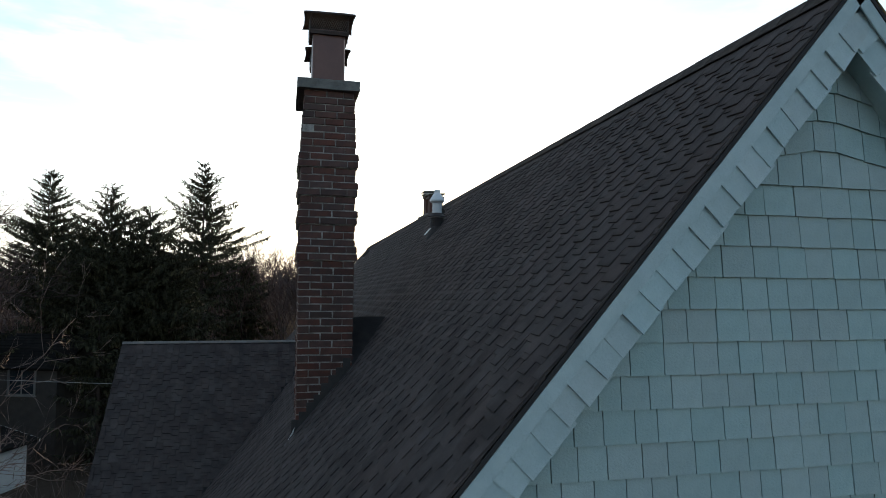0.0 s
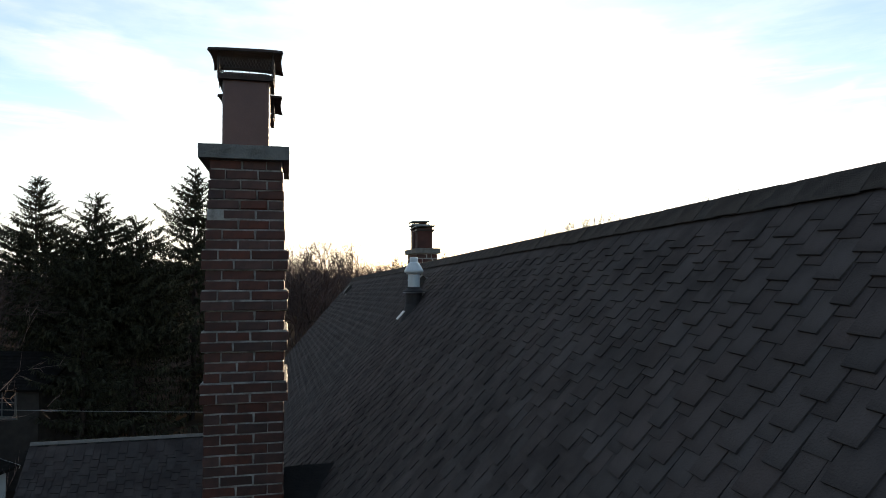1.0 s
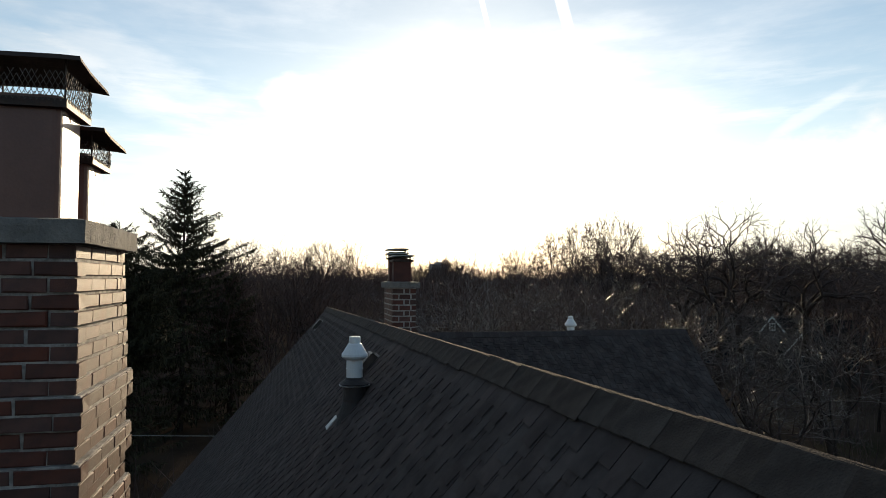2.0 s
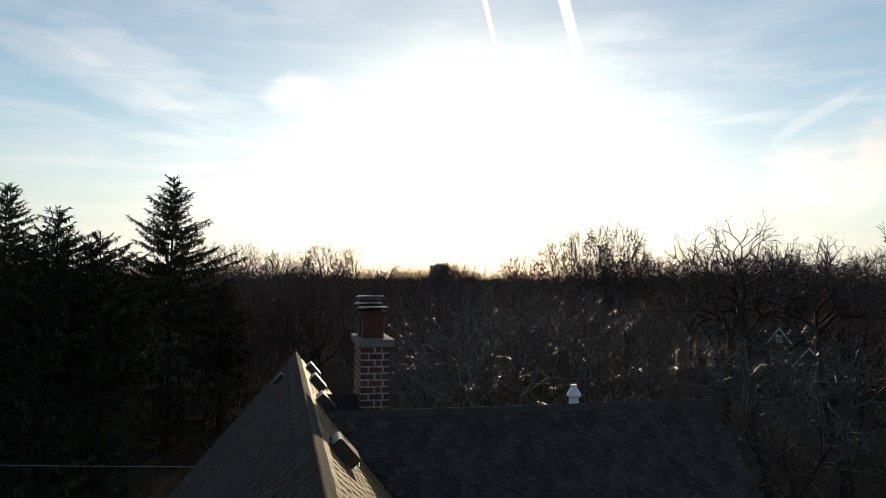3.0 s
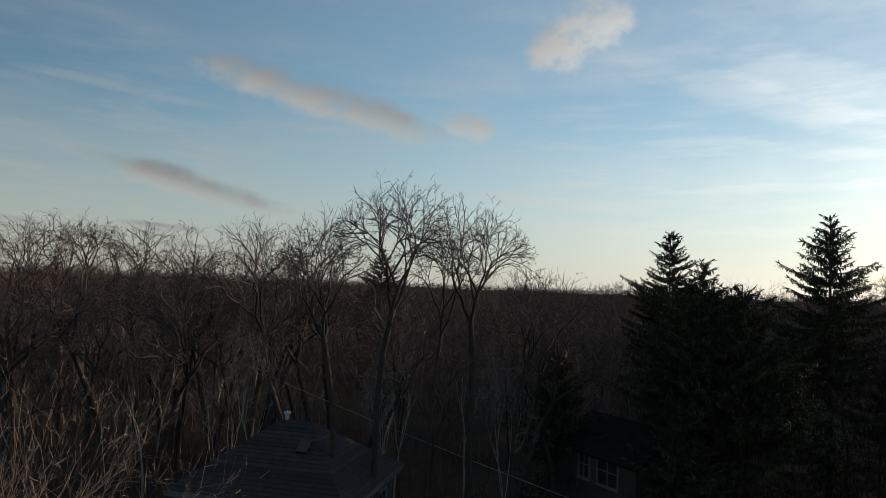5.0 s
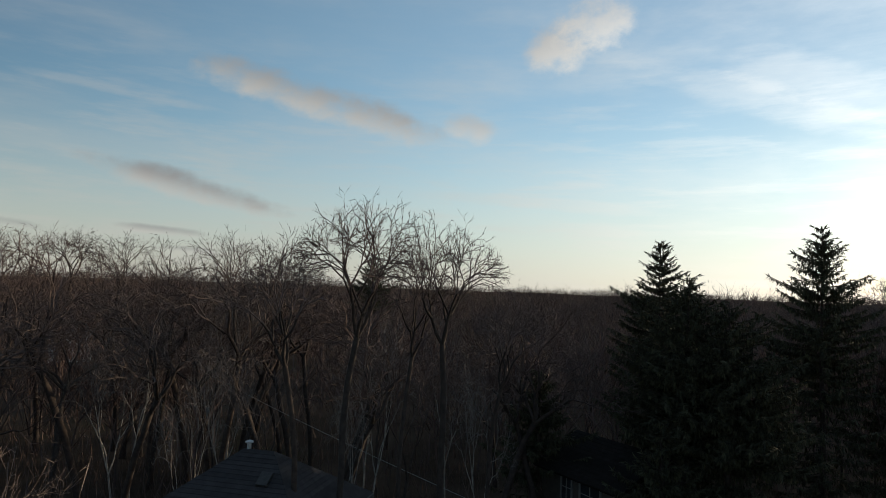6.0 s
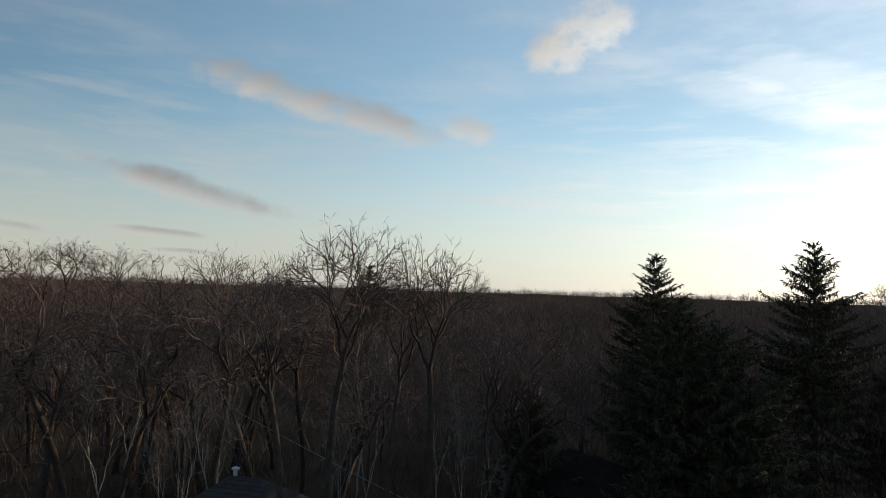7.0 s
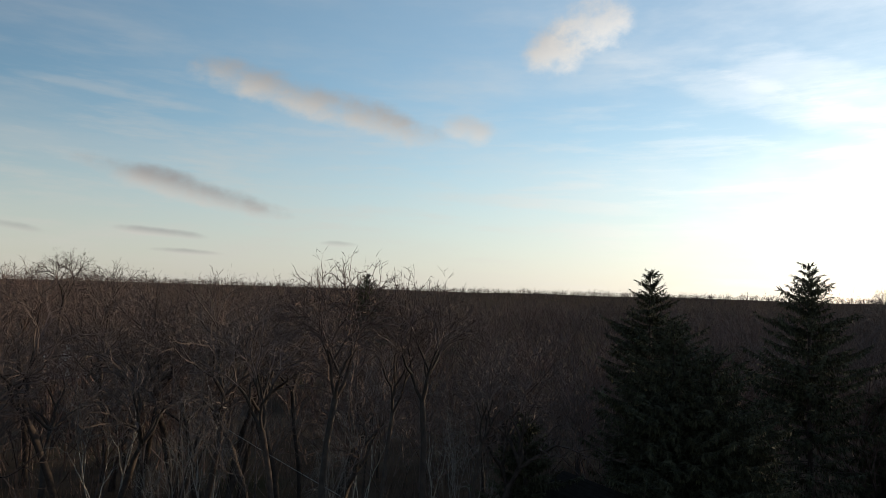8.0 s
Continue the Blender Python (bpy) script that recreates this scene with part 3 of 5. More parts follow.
def plain_slope(name, top_a, top_b, down, length, label, valley=None, seed=3):
    """A shingled slope of a wing: from the ridge a-b down along a unit vector."""
    rng = random.Random(seed)
    a, b, down = Vector(top_a), Vector(top_b), Vector(down).normalized()
    along = (b - a).normalized()
    n = down.cross(along).normalized()
    flip = n.z < 0
    if flip:
        n = -n
    bm = bmesh.new()
    c = [a, b, b + down * length, a + down * length]
    slab(bm, c if (c[1] - c[0]).cross(c[3] - c[0]).z > 0 else c[::-1], 0.12)
    deck = part(name, bm, M_UNDERLAY, house, label)
    verts, faces = [], []
    for u, s, w, rise, turn in rows_of_tabs(rng, (b - a).length, length):
        p0 = a + along * u + down * s + n * 0.004
        if valley and valley(p0):
            continue
        v, f = tab_shape(w, rise, *((0.010, 0.008) if rise > 0.012 else (0, 0)))
        k = len(verts)
        verts += [p0 + along * x + down * y + n * z for x, y, z in v]
        faces += [tuple(i + k for i in (q if not flip else q[::-1])) for q in f]
    raw_part("shingle_field", verts, faces, M_SHINGLE_ROWS, deck, "rows of dark asphalt tabs", "stuff")
    return deck


def ridge_row(name, a, b, material, label, seed=9, half=0.11):
    rng = random.Random(seed)
    a, b = Vector(a), Vector(b)
    along = (b - a).normalized()
    bm = bmesh.new()
    board(bm, a + Vector((0, 0, -0.03)), b + Vector((0, 0, -0.03)), 0.05, 0.03, along.cross(Vector((0, 0, 1))))
    ridge = part(name, bm, M_UNDERLAY, house, label)
    data = cap_mesh("ridge_cap", material, half, 0.20, rng, 1.0)
    yaw = math.atan2(-along.x, along.y)
    s = 0.0
    while s < (b - a).length - 0.1:
        piece("ridge_cap", data, Matrix.Translation(a + along * s + Vector((0, 0, 0.022))) @ Matrix.Rotation(yaw + rng.uniform(-0.01, 0.01), 4, "Z"), ridge)
        s += 0.142


# the east wing, whose ridge runs off at right angles
WING_Y, WING_Z, WING_END = 7.1, 9.82, 7.9


def build_wings():
    z_end = WING_Z - 0.02
    start = ridge_x(WING_Y) + (ridge_z(WING_Y) - WING_Z) / TAN
    q = math.sqrt(0.5)
    main = lambda p: p.x > ridge_x(p.y) and ridge_z(p.y) - (p.x - ridge_x(p.y)) * TAN > p.z + 0.03
    plain_slope("wing_slope", (start, WING_Y, WING_Z), (WING_END, WING_Y, z_end), (0, -q, -q), 5.4, "dark shaded slope of the east wing", main, 21)
    plain_slope("wing_slope", (start, WING_Y, WING_Z), (WING_END, WING_Y, z_end), (0, q, -q), 5.4, "sunward slope of the east wing", main, 22)
    ridge_row("wing_ridge", (start - 0.2, WING_Y, WING_Z), (WING_END, WING_Y, z_end), M_SHINGLE, "dark ridge of cap shingles", 23)
    # a lower wing to the west
    stop = ridge_x(4.1) - (ridge_z(4.1) - 8.09) / TAN
    main_w = lambda p: p.x < ridge_x(p.y) and west_z(p.x, p.y) > p.z + 0.03
    plain_slope("west_wing_slope", (-2.33, 4.1, 8.09), (stop, 4.1, 8.09), (0, -q, -q), 5.0, "dark shaded slope of the low west wing", main_w, 24)
    plain_slope("west_wing_slope", (-2.33, 4.1, 8.09), (stop, 4.1, 8.09), (0, q, -q), 5.0, "far slope of the low west wing", main_w, 25)
    # the rim light on this crest is in the caps' pale colour
    ridge_row("west_wing_ridge", (-2.33, 4.1, 8.09), (stop + 0.1, 4.1, 8.09), M_RIM_LIT, "thin ridge of cap shingles, coloured pale as a sunlit rim", 26, 0.035)
    # walls below the eaves
    for name, x0, x1, y0, y1, z1 in (("house_wall", RIDGE_X - 4.3, RIDGE_X + 4.3, WALL_Y + 0.2, BACK - 0.2, 5.05), ("wing_wall", 6.5, WING_END - 0.2, 3.7, 10.5, 6.2), ("west_wing_wall", -2.18, -0.5, 1.0, 7.2, 4.9)):
        bm = bmesh.new()
        box(bm, x0, x1, y0, y1, GROUND - 0.2, z1)
        part(name, bm, M_SIDING, house, "blue-grey shingled wall below the eaves")
    for name, pts, at, axis in (("wing_gable", [(WING_Y - 3.4, 6.2), (WING_Y + 3.4, 6.2), (WING_Y, WING_Z - 0.2)], WING_END - 0.25, "x"), ("west_wing_gable", [(4.1 - 3.1, 4.9), (4.1 + 3.1, 4.9), (4.1, 7.9)], -2.18, "x"), ("back_gable", [(RIDGE_X - 4.2, 5.0), (RIDGE_X + 4.2, 5.0), (RIDGE_X, 9.85)], BACK - 0.3, "y")):
        bm = bmesh.new()
        rows = []
        for off in (0.0, 0.12):
            rows.append([bm.verts.new((at + off, u, z) if axis == "x" else (u, at + off, z)) for u, z in pts])
        bm.faces.new(rows[0])
        bm.faces.new(rows[1][::-1])
        for i in range(3):
            j = (i + 1) % 3
            bm.faces.new((rows[0][j], rows[0][i], rows[1][i], rows[1][j]))
        bmesh.ops.recalc_face_normals(bm, faces=bm.faces[:])
        part(name, bm, M_SIDING, house, "blue-grey shingled gable")


# ---- chimneys ----
COURSE, BRICK_L, BRICK_D = 0.0677, 0.213, 0.10


def brick_mesh(rng, length, depth, joint=0.011, course=COURSE, name="brick"):
    """One brick lying along x, face at y = 0, a little worn at its corners."""
    h = course - joint
    l = length - joint
    e = 0.004
    v = []
    for y, s in ((0.0, e), (0.006, 0.0), (depth, 0.0)):
        for x, z in ((s, s), (l - s, s), (l - s, h - s), (s, h - s)):
            v.append((x + rng.uniform(-0.003, 0.003), y + (rng.uniform(-0.002, 0.002) if y < 0.01 else 0), z + rng.uniform(-0.0028, 0.0028)))
    f = [(0, 1, 2, 3)]
    for r in (0, 4):
        for i in range(4):
            j = (i + 1) % 4
            f.append((r + j, r + i, r + 4 + i, r + 4 + j))
    f.append((11, 10, 9, 8))
    data = bpy.data.meshes.new(name)
    data.from_pydata(v, [], f)
    data.materials.append(M_BRICK)
    return data


def lay_courses(thing_ob, rng, x0, x1, y0, y1, z_top, courses, out_of, loose_from, joint=0.0095, course=COURSE):
    """Courses of brick downwards round a shaft; out_of(i) is how far course i stands out."""
    shared = {}
    verts, faces = [], []
    for i in range(courses):
        o = out_of(i)
        z = z_top - (i + 1) * course
        faces_of = ((Vector((x0 - o, y0 - o, z)), 0.0, x1 - x0 + 2 * o), (Vector((x1 + o, y0 - o, z)), 90.0, y1 - y0 + 2 * o),
                    (Vector((x1 + o, y1 + o, z)), 180.0, x1 - x0 + 2 * o), (Vector((x0 - o, y1 + o, z)), 270.0, y1 - y0 + 2 * o))
        for k, (corner, turn, length) in enumerate(faces_of):
            s, run = (0.0, length - BRICK_D) if i % 2 == 0 else (BRICK_D, length)
            while s < run - 0.01:
                a, b = s, min(s + BRICK_L, run)
                if run - b < 0.045:
                    b = run
                if b - a > 0.03:
                    key = round(b - a, 2)
                    m = Matrix.Translation(corner) @ Matrix.Rotation(radians(turn), 4, "Z") @ Matrix.Translation((a + (joint if i % 2 else 0.0), rng.uniform(-0.002, 0.002), 0.0055))
                    if (key, k % 2) not in shared:
                        shared[(key, k % 2)] = brick_mesh(rng, key, BRICK_D, joint, course)
                    data = shared[(key, k % 2)]
                    if i < loose_from:
                        piece("brick", data, m @ Matrix.Rotation(rng.uniform(-0.008, 0.008), 4, "Y"), thing_ob)
                    else:
                        n = len(verts)
                        verts += [m @ v.co for v in data.vertices]
                        faces += [tuple(n + j for j in p.vertices) for p in data.polygons]
                if b == run:
                    break
                s += BRICK_L
    if verts:
        raw_part("brickwork", verts, faces, M_BRICK_ROWS, thing_ob, "lower courses of worn red brick", "stuff")


def crown_slab(parent, x0, x1, y0, y1, z0, z1):
    """The concrete slab on top, rough at its edges, washed down a little to all sides."""
    bm = bmesh.new()
    nx, ny = 14, 20
    top = [[bm.verts.new((x0 + (x1 - x0) * i / nx, y0 + (y1 - y0) * j / ny, z1)) for j in range(ny + 1)] for i in range(nx + 1)]
    for i in range(nx):
        for j in range(ny):
            bm.faces.new((top[i][j], top[i + 1][j], top[i + 1][j + 1], top[i][j + 1]))
    rim = [top[i][0] for i in range(nx)] + [top[nx][j] for j in range(ny)] + [top[i][ny] for i in range(nx, 0, -1)] + [top[0][j] for j in range(ny, 0, -1)]
    previous = rim
    for z in (z1 - (z1 - z0) * 0.35, z1 - (z1 - z0) * 0.7, z0):
        ring = [bm.verts.new((v.co.x, v.co.y, z)) for v in rim]
        for k in range(len(ring)):
            j = (k + 1) % len(ring)
            bm.faces.new((previous[j], previous[k], ring[k], ring[j]))
        previous = ring
    bm.faces.new(previous[::-1])
    cx, cy = (x0 + x1) / 2, (y0 + y1) / 2
    for v in bm.verts:
        p = v.co
        rough = noise.noise(p * 23) * 0.006 + noise.noise(p * 60) * 0.003
        edge = max(abs(p.x - cx) / (x1 - x0), abs(p.y - cy) / (y1 - y0)) * 2
        out = Vector((p.x - cx, p.y - cy, 0)).normalized()
        v.co += out * rough
        if p.z > z1 - 0.001:
            v.co.z += rough * 0.7 - 0.010 * max(0.0, edge - 0.8) / 0.2 + 0.006 * (1 - edge)
        elif p.z < z0 + 0.001:
            v.co.z += rough * 0.8
    bmesh.ops.recalc_face_normals(bm, faces=bm.faces[:])
    return part("crown", bm, M_CONCRETE, parent, "rough grey concrete crown slab")


def flue_tile(parent, x0, x1, y0, y1, z0, z1, clay=None):
    """A hollow clay flue with rounded corners."""
    bm = bmesh.new()

    def ring(inset, z, r):
        pts = []
        for cx, cy, a0 in ((x1 - r, y1 - r, 0), (x0 + r, y1 - r, 90), (x0 + r, y0 + r, 180), (x1 - r, y0 + r, 270)):
            for k in range(4):
                a = radians(a0 + 30 * k)
                pts.append(bm.verts.new((cx + (r - inset) * math.cos(a), cy + (r - inset) * math.sin(a), z)))
        return pts
    rings = [ring(0, z0, 0.03), ring(0, z1, 0.03), ring(0.02, z1, 0.03), ring(0.02, z0 + 0.05, 0.03)]
    for a, b in zip(rings, rings[1:]):
        for i in range(len(a)):
            j = (i + 1) % len(a)
            bm.faces.new((a[i], a[j], b[j], b[i]))
    bm.faces.new(rings[-1])
    return part("flue", bm, clay or M_CLAY, parent, "square terracotta flue tile with rounded corners")


def lattice(parent, corners, z0, z1, pitch, rng):
    """Expanded metal screen round four sides: crossed wires, cut off raggedly at the top."""
    verts, faces = [], []
    h = z1 - z0
    for p, q in zip(corners, corners[1:] + corners[:1]):
        p, q = Vector((*p, 0)), Vector((*q, 0))
        length = (q - p).length
        along = (q - p).normalized()
        n = max(3, int(length / pitch))
        step = length / n
        out = along.cross(Vector((0, 0, 1)))
        cell = step * 1.9
        levels = max(2, int(h / cell * 2))
        for row in range(levels):
            za, zb = z0 + row * cell / 2, z0 + (row + 1) * cell / 2
            for k in range(n):
                if row == levels - 1 and rng.random() < 0.3:
                    continue
                a = p + along * (step * (k + 0.5 * (row % 2)))
                for s in (0.5, -0.5):
                    b = a + along * step * s
                    f = (b - p).dot(along)
                    if not -0.001 <= f <= length + 0.001 or (a - p).dot(along) > length:
                        continue
                    bow = out * (0.004 * math.sin(math.pi * f / length) + rng.uniform(-0.0015, 0.0015))
                    lean = b - a
                    tube(verts, faces, [Vector((a.x, a.y, za)) + bow, Vector((a.x, a.y, za)) + lean + Vector((0, 0, zb - za)) + bow], [0.0015, 0.0015], 3)
    return raw_part("screen", verts, faces, M_WIRE, parent, "pale galvanised diamond mesh screen, torn along its top")


def flue_cap(parent, x0, x1, y0, y1, z, rng, lift=0.145, over_x=0.086, over_y=0.070, metal=None):
    """A steel cap: a skirt band round the flue, mesh screen, and a thin bent lid with a turned-down lip."""
    bm = bmesh.new()
    t, w = 0.030, 0.004
    za, zb = z - 0.055, z - 0.018
    for a in ((x0 - t, x1 + t, y0 - t, y0 - t + w), (x0 - t, x1 + t, y1 + t - w, y1 + t), (x0 - t, x0 - t + w, y0 - t + w, y1 + t - w), (x1 + t - w, x1 + t, y0 - t + w, y1 + t - w)):
        box(bm, *a, za, zb, 0.001)
    # the shelf by which the band grips the flue
    for a in ((x0 - t + w, x1 + t - w, y0 - t + w, y0 + 0.002), (x0 - t + w, x1 + t - w, y1 - 0.002, y1 + t - w), (x0 - t + w, x0 + 0.002, y0, y1), (x1 - 0.002, x1 + t - w, y0, y1)):
        box(bm, *a, za + 0.002, za + 0.006)
    cap = part("flue_cap", bm, M_CAP, parent, "rusty steel flue cap with a mesh screen")
    if not metal:
        lattice(cap, [(x0 - t, y0 - t), (x1 + t, y0 - t), (x1 + t, y1 + t), (x0 - t, y1 + t)], zb - 0.012, z + lift - 0.050, 0.021, rng)
    bm = bmesh.new()
    n = 10
    a0, a1, b0, b1 = x0 - over_x, x1 + over_x, y0 - over_y, y1 + over_y
    cx, cy = (a0 + a1) / 2, (b0 + b1) / 2
    grid = []
    for i in range(n + 1):
        row = []
        for j in range(n + 1):
            u, v = 2 * i / n - 1, 2 * j / n - 1
            pull = 0.012 * (1 - u * u) * abs(v) ** 4
            side = 0.014 * (1 - v * v) * abs(u) ** 4
            px = cx + u * ((a1 - a0) / 2 - side)
            py = cy + v * ((b1 - b0) / 2 - pull)
            edge = max(abs(u), abs(v))
            pz = z + lift + (0.004 if metal else 0.020) * (1 - edge ** 2) - 0.009 * abs(u * v) ** 3 - 0.008 * v - 0.005 * u * v
            row.append(bm.verts.new((px, py, pz)))
        grid.append(row)
    for i in range(n):
        for j in range(n):
            bm.faces.new((grid[i][j], grid[i + 1][j], grid[i + 1][j + 1], grid[i][j + 1]))
    loop = [grid[i][0] for i in range(n)] + [grid[n][j] for j in range(n)] + [grid[i][n] for i in range(n, 0, -1)] + [grid[0][j] for j in range(n, 0, -1)]
    lip = [bm.verts.new((v.co.x + 0.03 * (v.co.x - cx), v.co.y + 0.03 * (v.co.y - cy), v.co.z - 0.020)) for v in loop]
    for k in range(len(loop)):
        j = (k + 1) % len(loop)
        bm.faces.new((loop[j], loop[k], lip[k], lip[j]))
    bmesh.ops.recalc_face_normals(bm, faces=bm.faces[:])
    bmesh.ops.solidify(bm, geom=bm.faces[:], thickness=0.0025)
    part("hood", bm, metal or M_CAP, cap, "pale metal hood" if metal else "dark rusted thin steel hood")
    for sx, sy in ((x0 - 0.022, y0 - 0.022), (x1 + 0.022, y0 - 0.022), (x1 + 0.022, y1 + 0.022), (x0 - 0.022, y1 + 0.022)):
        bm = bmesh.new()
        box(bm, sx - 0.004, sx + 0.004, sy - 0.0015, sy + 0.0015, zb - 0.01, z + lift + 0.004)
        part("strap", bm, M_CAP, cap)
    # bent clamp screws that stick out under the band
    for sx, sgn in ((x1, 1), (x0, -1)):
        verts, faces = [], []
        tube(verts, faces, [Vector((sx, y0 + 0.03, za - 0.02)), Vector((sx + sgn * 0.022, y0 + 0.04, za - 0.024)), Vector((sx + sgn * 0.024, y0 + 0.042, za - 0.05))], [0.0035, 0.0035, 0.003], 5)
        raw_part("clamp_screw", verts, faces, M_CAP, cap)
    return cap


BANDS = (9, 10, 13, 14, 17, 18, 22, 23)     # courses that stand proud of the shaft


def build_big_chimney():
    rng = random.Random(2)
    ch = thing("chimney", (0.285, 0.45, 8.0), "tall red brick chimney with a concrete crown and two flues", "chimney", "chimneys of the house")
    base = ch.location.copy()
    x0, x1, y0, y1 = 0.035, 0.545, 0.035, 0.865
    z_top = 10.815

    def out_of(i):
        if i in BANDS:
            return 0.024
        return -0.019 * max(0.0, 1 - i / 6.0)
    core = bmesh.new()
    m = 0.0065
    box(core, x0 + m, x1 - m, y0 + m, y1 - m, 5.2, z_top - 5 * COURSE)
    for v in core.verts:
        v.co -= base
    part("mortar_core", core, M_MORTAR, ch, "pale rough mortar between the bricks")
    neck = box(bmesh.new(), x0 + 0.026 - base.x, x1 - 0.026 - base.x, y0 + 0.026 - base.y, y1 - 0.026 - base.y, z_top - 5 * COURSE - 0.01 - base.z, z_top - base.z)
    part("mortar_neck", neck, M_MORTAR, ch)
    for i in BANDS:
        z = z_top - (i + 1) * COURSE - base.z
        band_bm = box(bmesh.new(), x0 - 0.018 - base.x, x1 + 0.018 - base.x, y0 - 0.018 - base.y, y1 + 0.018 - base.y, z + 0.003, z + COURSE + 0.004, 0.003)
        part("mortar_band", band_bm, M_MORTAR, ch)
    lay_courses(ch, rng, x0 - base.x, x1 - base.x, y0 - base.y, y1 - base.y, z_top - base.z, 52, out_of, 23)
    crown_slab(ch, -0.014 - base.x, 0.572 - base.x, -0.008 - base.y, 0.90 - base.y, z_top - base.z, 10.918 - base.z)
    flue_tile(ch, 0.123 - base.x, 0.434 - base.x, 0.115 - base.y, 0.40 - base.y, 10.86 - base.z, 11.43 - base.z)
    flue_tile(ch, 0.150 - base.x, 0.428 - base.x, 0.52 - base.y, 0.78 - base.y, 10.86 - base.z, 11.265 - base.z)
    flue_cap(ch, 0.123 - base.x, 0.434 - base.x, 0.115 - base.y, 0.40 - base.y, 11.43 - base.z, rng)
    flue_cap(ch, 0.150 - base.x, 0.428 - base.x, 0.52 - base.y, 0.78 - base.y, 11.265 - base.z, rng, 0.105)
    # a tarred saddle sheds water on the uphill side, its level crest running from the shaft to the roof
    bm = bmesh.new()
    mid, crest = 0.45, 8.64
    reach = RIDGE_X - (ridge_z(mid) - crest) / TAN
    nodes = [Vector(p) - base for p in ((x1 - 0.01, mid, crest), (reach + 0.06, mid, crest + 0.012), (x1 - 0.01, y0 - 0.05, west_z(x1, y0) + 0.02), (x1 - 0.01, y1 + 0.05, west_z(x1, y1) + 0.02))]
    bend = [nodes[0].lerp(nodes[1], f) + Vector((0, 0, dz)) for f, dz in ((0.35, 0.004), (0.7, -0.003))]
    top = [bm.verts.new(p) for p in (nodes[0], bend[0], bend[1], nodes[1], nodes[2], nodes[3])]
    for q in ((0, 4, 1), (1, 4, 2), (2, 4, 3), (0, 1, 5), (1, 2, 5), (2, 3, 5)):
        bm.faces.new([top[k] for k in q])
    bmesh.ops.solidify(bm, geom=bm.faces[:], thickness=0.012)
    part("saddle", bm, M_LEAD, ch, "black tarred saddle behind the chimney foot")
    bm = bmesh.new()
    c = [Vector((x, y, west_z(x, y) + 0.026)) - base for x, y in ((x0 - 0.10, y0 - 0.14), (x1, y0 - 0.14), (x1, y0), (x0 - 0.10, y0))]
    slab(bm, c, 0.02)
    part("flashing", bm, M_LEAD, ch, "black tarred flashing along the chimney foot")
    for k in range(8):
        x = x1 - 0.02 - k * 0.066
        z = west_z(x, y0)
        bm = bmesh.new()
        box(bm, x - 0.068 - base.x, x - base.x, y0 - 0.012 - base.y, y0 - 0.005 - base.y, z - 0.10 - base.z, z + 0.10 + rng.uniform(-0.015, 0.015) - base.z, 0.002)
        part("flashing_step", bm, M_LEAD, ch)
    bm = bmesh.new()
    z = west_z(x0, y0)
    c = [Vector(p) - base for p in ((x0 - 0.02, y0 - 0.05, z + 0.01), (x0 - 0.01, y0 - 0.05, z + 0.06), (x0 - 0.06, y0 - 0.06, z - 0.04), (x0 - 0.09, y0 - 0.06, z - 0.10))]
    slab(bm, c, 0.01)
    part("bent_tab", bm, M_ALU, ch, "bright bent aluminium flashing tab")


def build_small_chimney():
    rng = random.Random(5)
    base = Vector((3.3, 8.85, 9.0))
    ch = thing("chimney", base, "square red brick chimney with pale mortar and three capped flues", "chimney", "chimneys of the house")
    x0, x1, y0, y1 = 3.09, 3.50, 8.36, 9.38
    z_top = 10.50
    core = bmesh.new()
    box(core, x0 + 0.004 - base.x, x1 - 0.004 - base.x, y0 + 0.004 - base.y, y1 - 0.004 - base.y, 7.5 - base.z, z_top - base.z)
    part("mortar_core", core, M_PALE_MORTAR, ch, "pale thick mortar between the bricks")
    lay_courses(ch, rng, x0 - base.x, x1 - base.x, y0 - base.y, y1 - base.y, z_top - base.z, 22, lambda i: 0.0, 12, 0.020, 0.096)
    crown_slab(ch, 3.04 - base.x, 3.565 - base.x, 8.31 - base.y, 9.43 - base.y, z_top - base.z, 10.61 - base.z)
    for a, b, c, d, top in ((3.12, 3.43, 8.42, 8.70, 11.01), (3.10, 3.39, 8.78, 9.00, 11.06), (3.15, 3.45, 9.08, 9.33, 11.155)):
        flue_tile(ch, a - base.x, b - base.x, c - base.y, d - base.y, 10.56 - base.z, top - base.z, M_SHADED_CLAY)
        flue_cap(ch, a - base.x, b - base.x, c - base.y, d - base.y, top - base.z, rng, 0.055, 0.045, 0.05, M_VENT)
    # a tarred saddle between the shaft and the slope above it
    mid, crest = 8.87, 9.74
    reach = ridge_x(mid) + (ridge_z(mid) - crest) / TAN
    east_z = lambda x, y: ridge_z(y) - (x - ridge_x(y)) * TAN
    bm = bmesh.new()
    top = [bm.verts.new(Vector(p) - base) for p in ((x0 + 0.01, mid, crest), (reach - 0.06, mid, crest + 0.01), (x0 + 0.01, y0 - 0.04, east_z(x0, y0) + 0.03), (x0 + 0.01, y1 + 0.04, east_z(x0, y1) + 0.03))]
    for q in ((0, 1, 2), (0, 3, 1)):
        bm.faces.new([top[k] for k in q])
    bmesh.ops.recalc_face_normals(bm, faces=bm.faces[:])
    bmesh.ops.solidify(bm, geom=bm.faces[:], thickness=0.012)
    part("saddle", bm, M_LEAD, ch, "black tarred saddle beside the chimney foot")


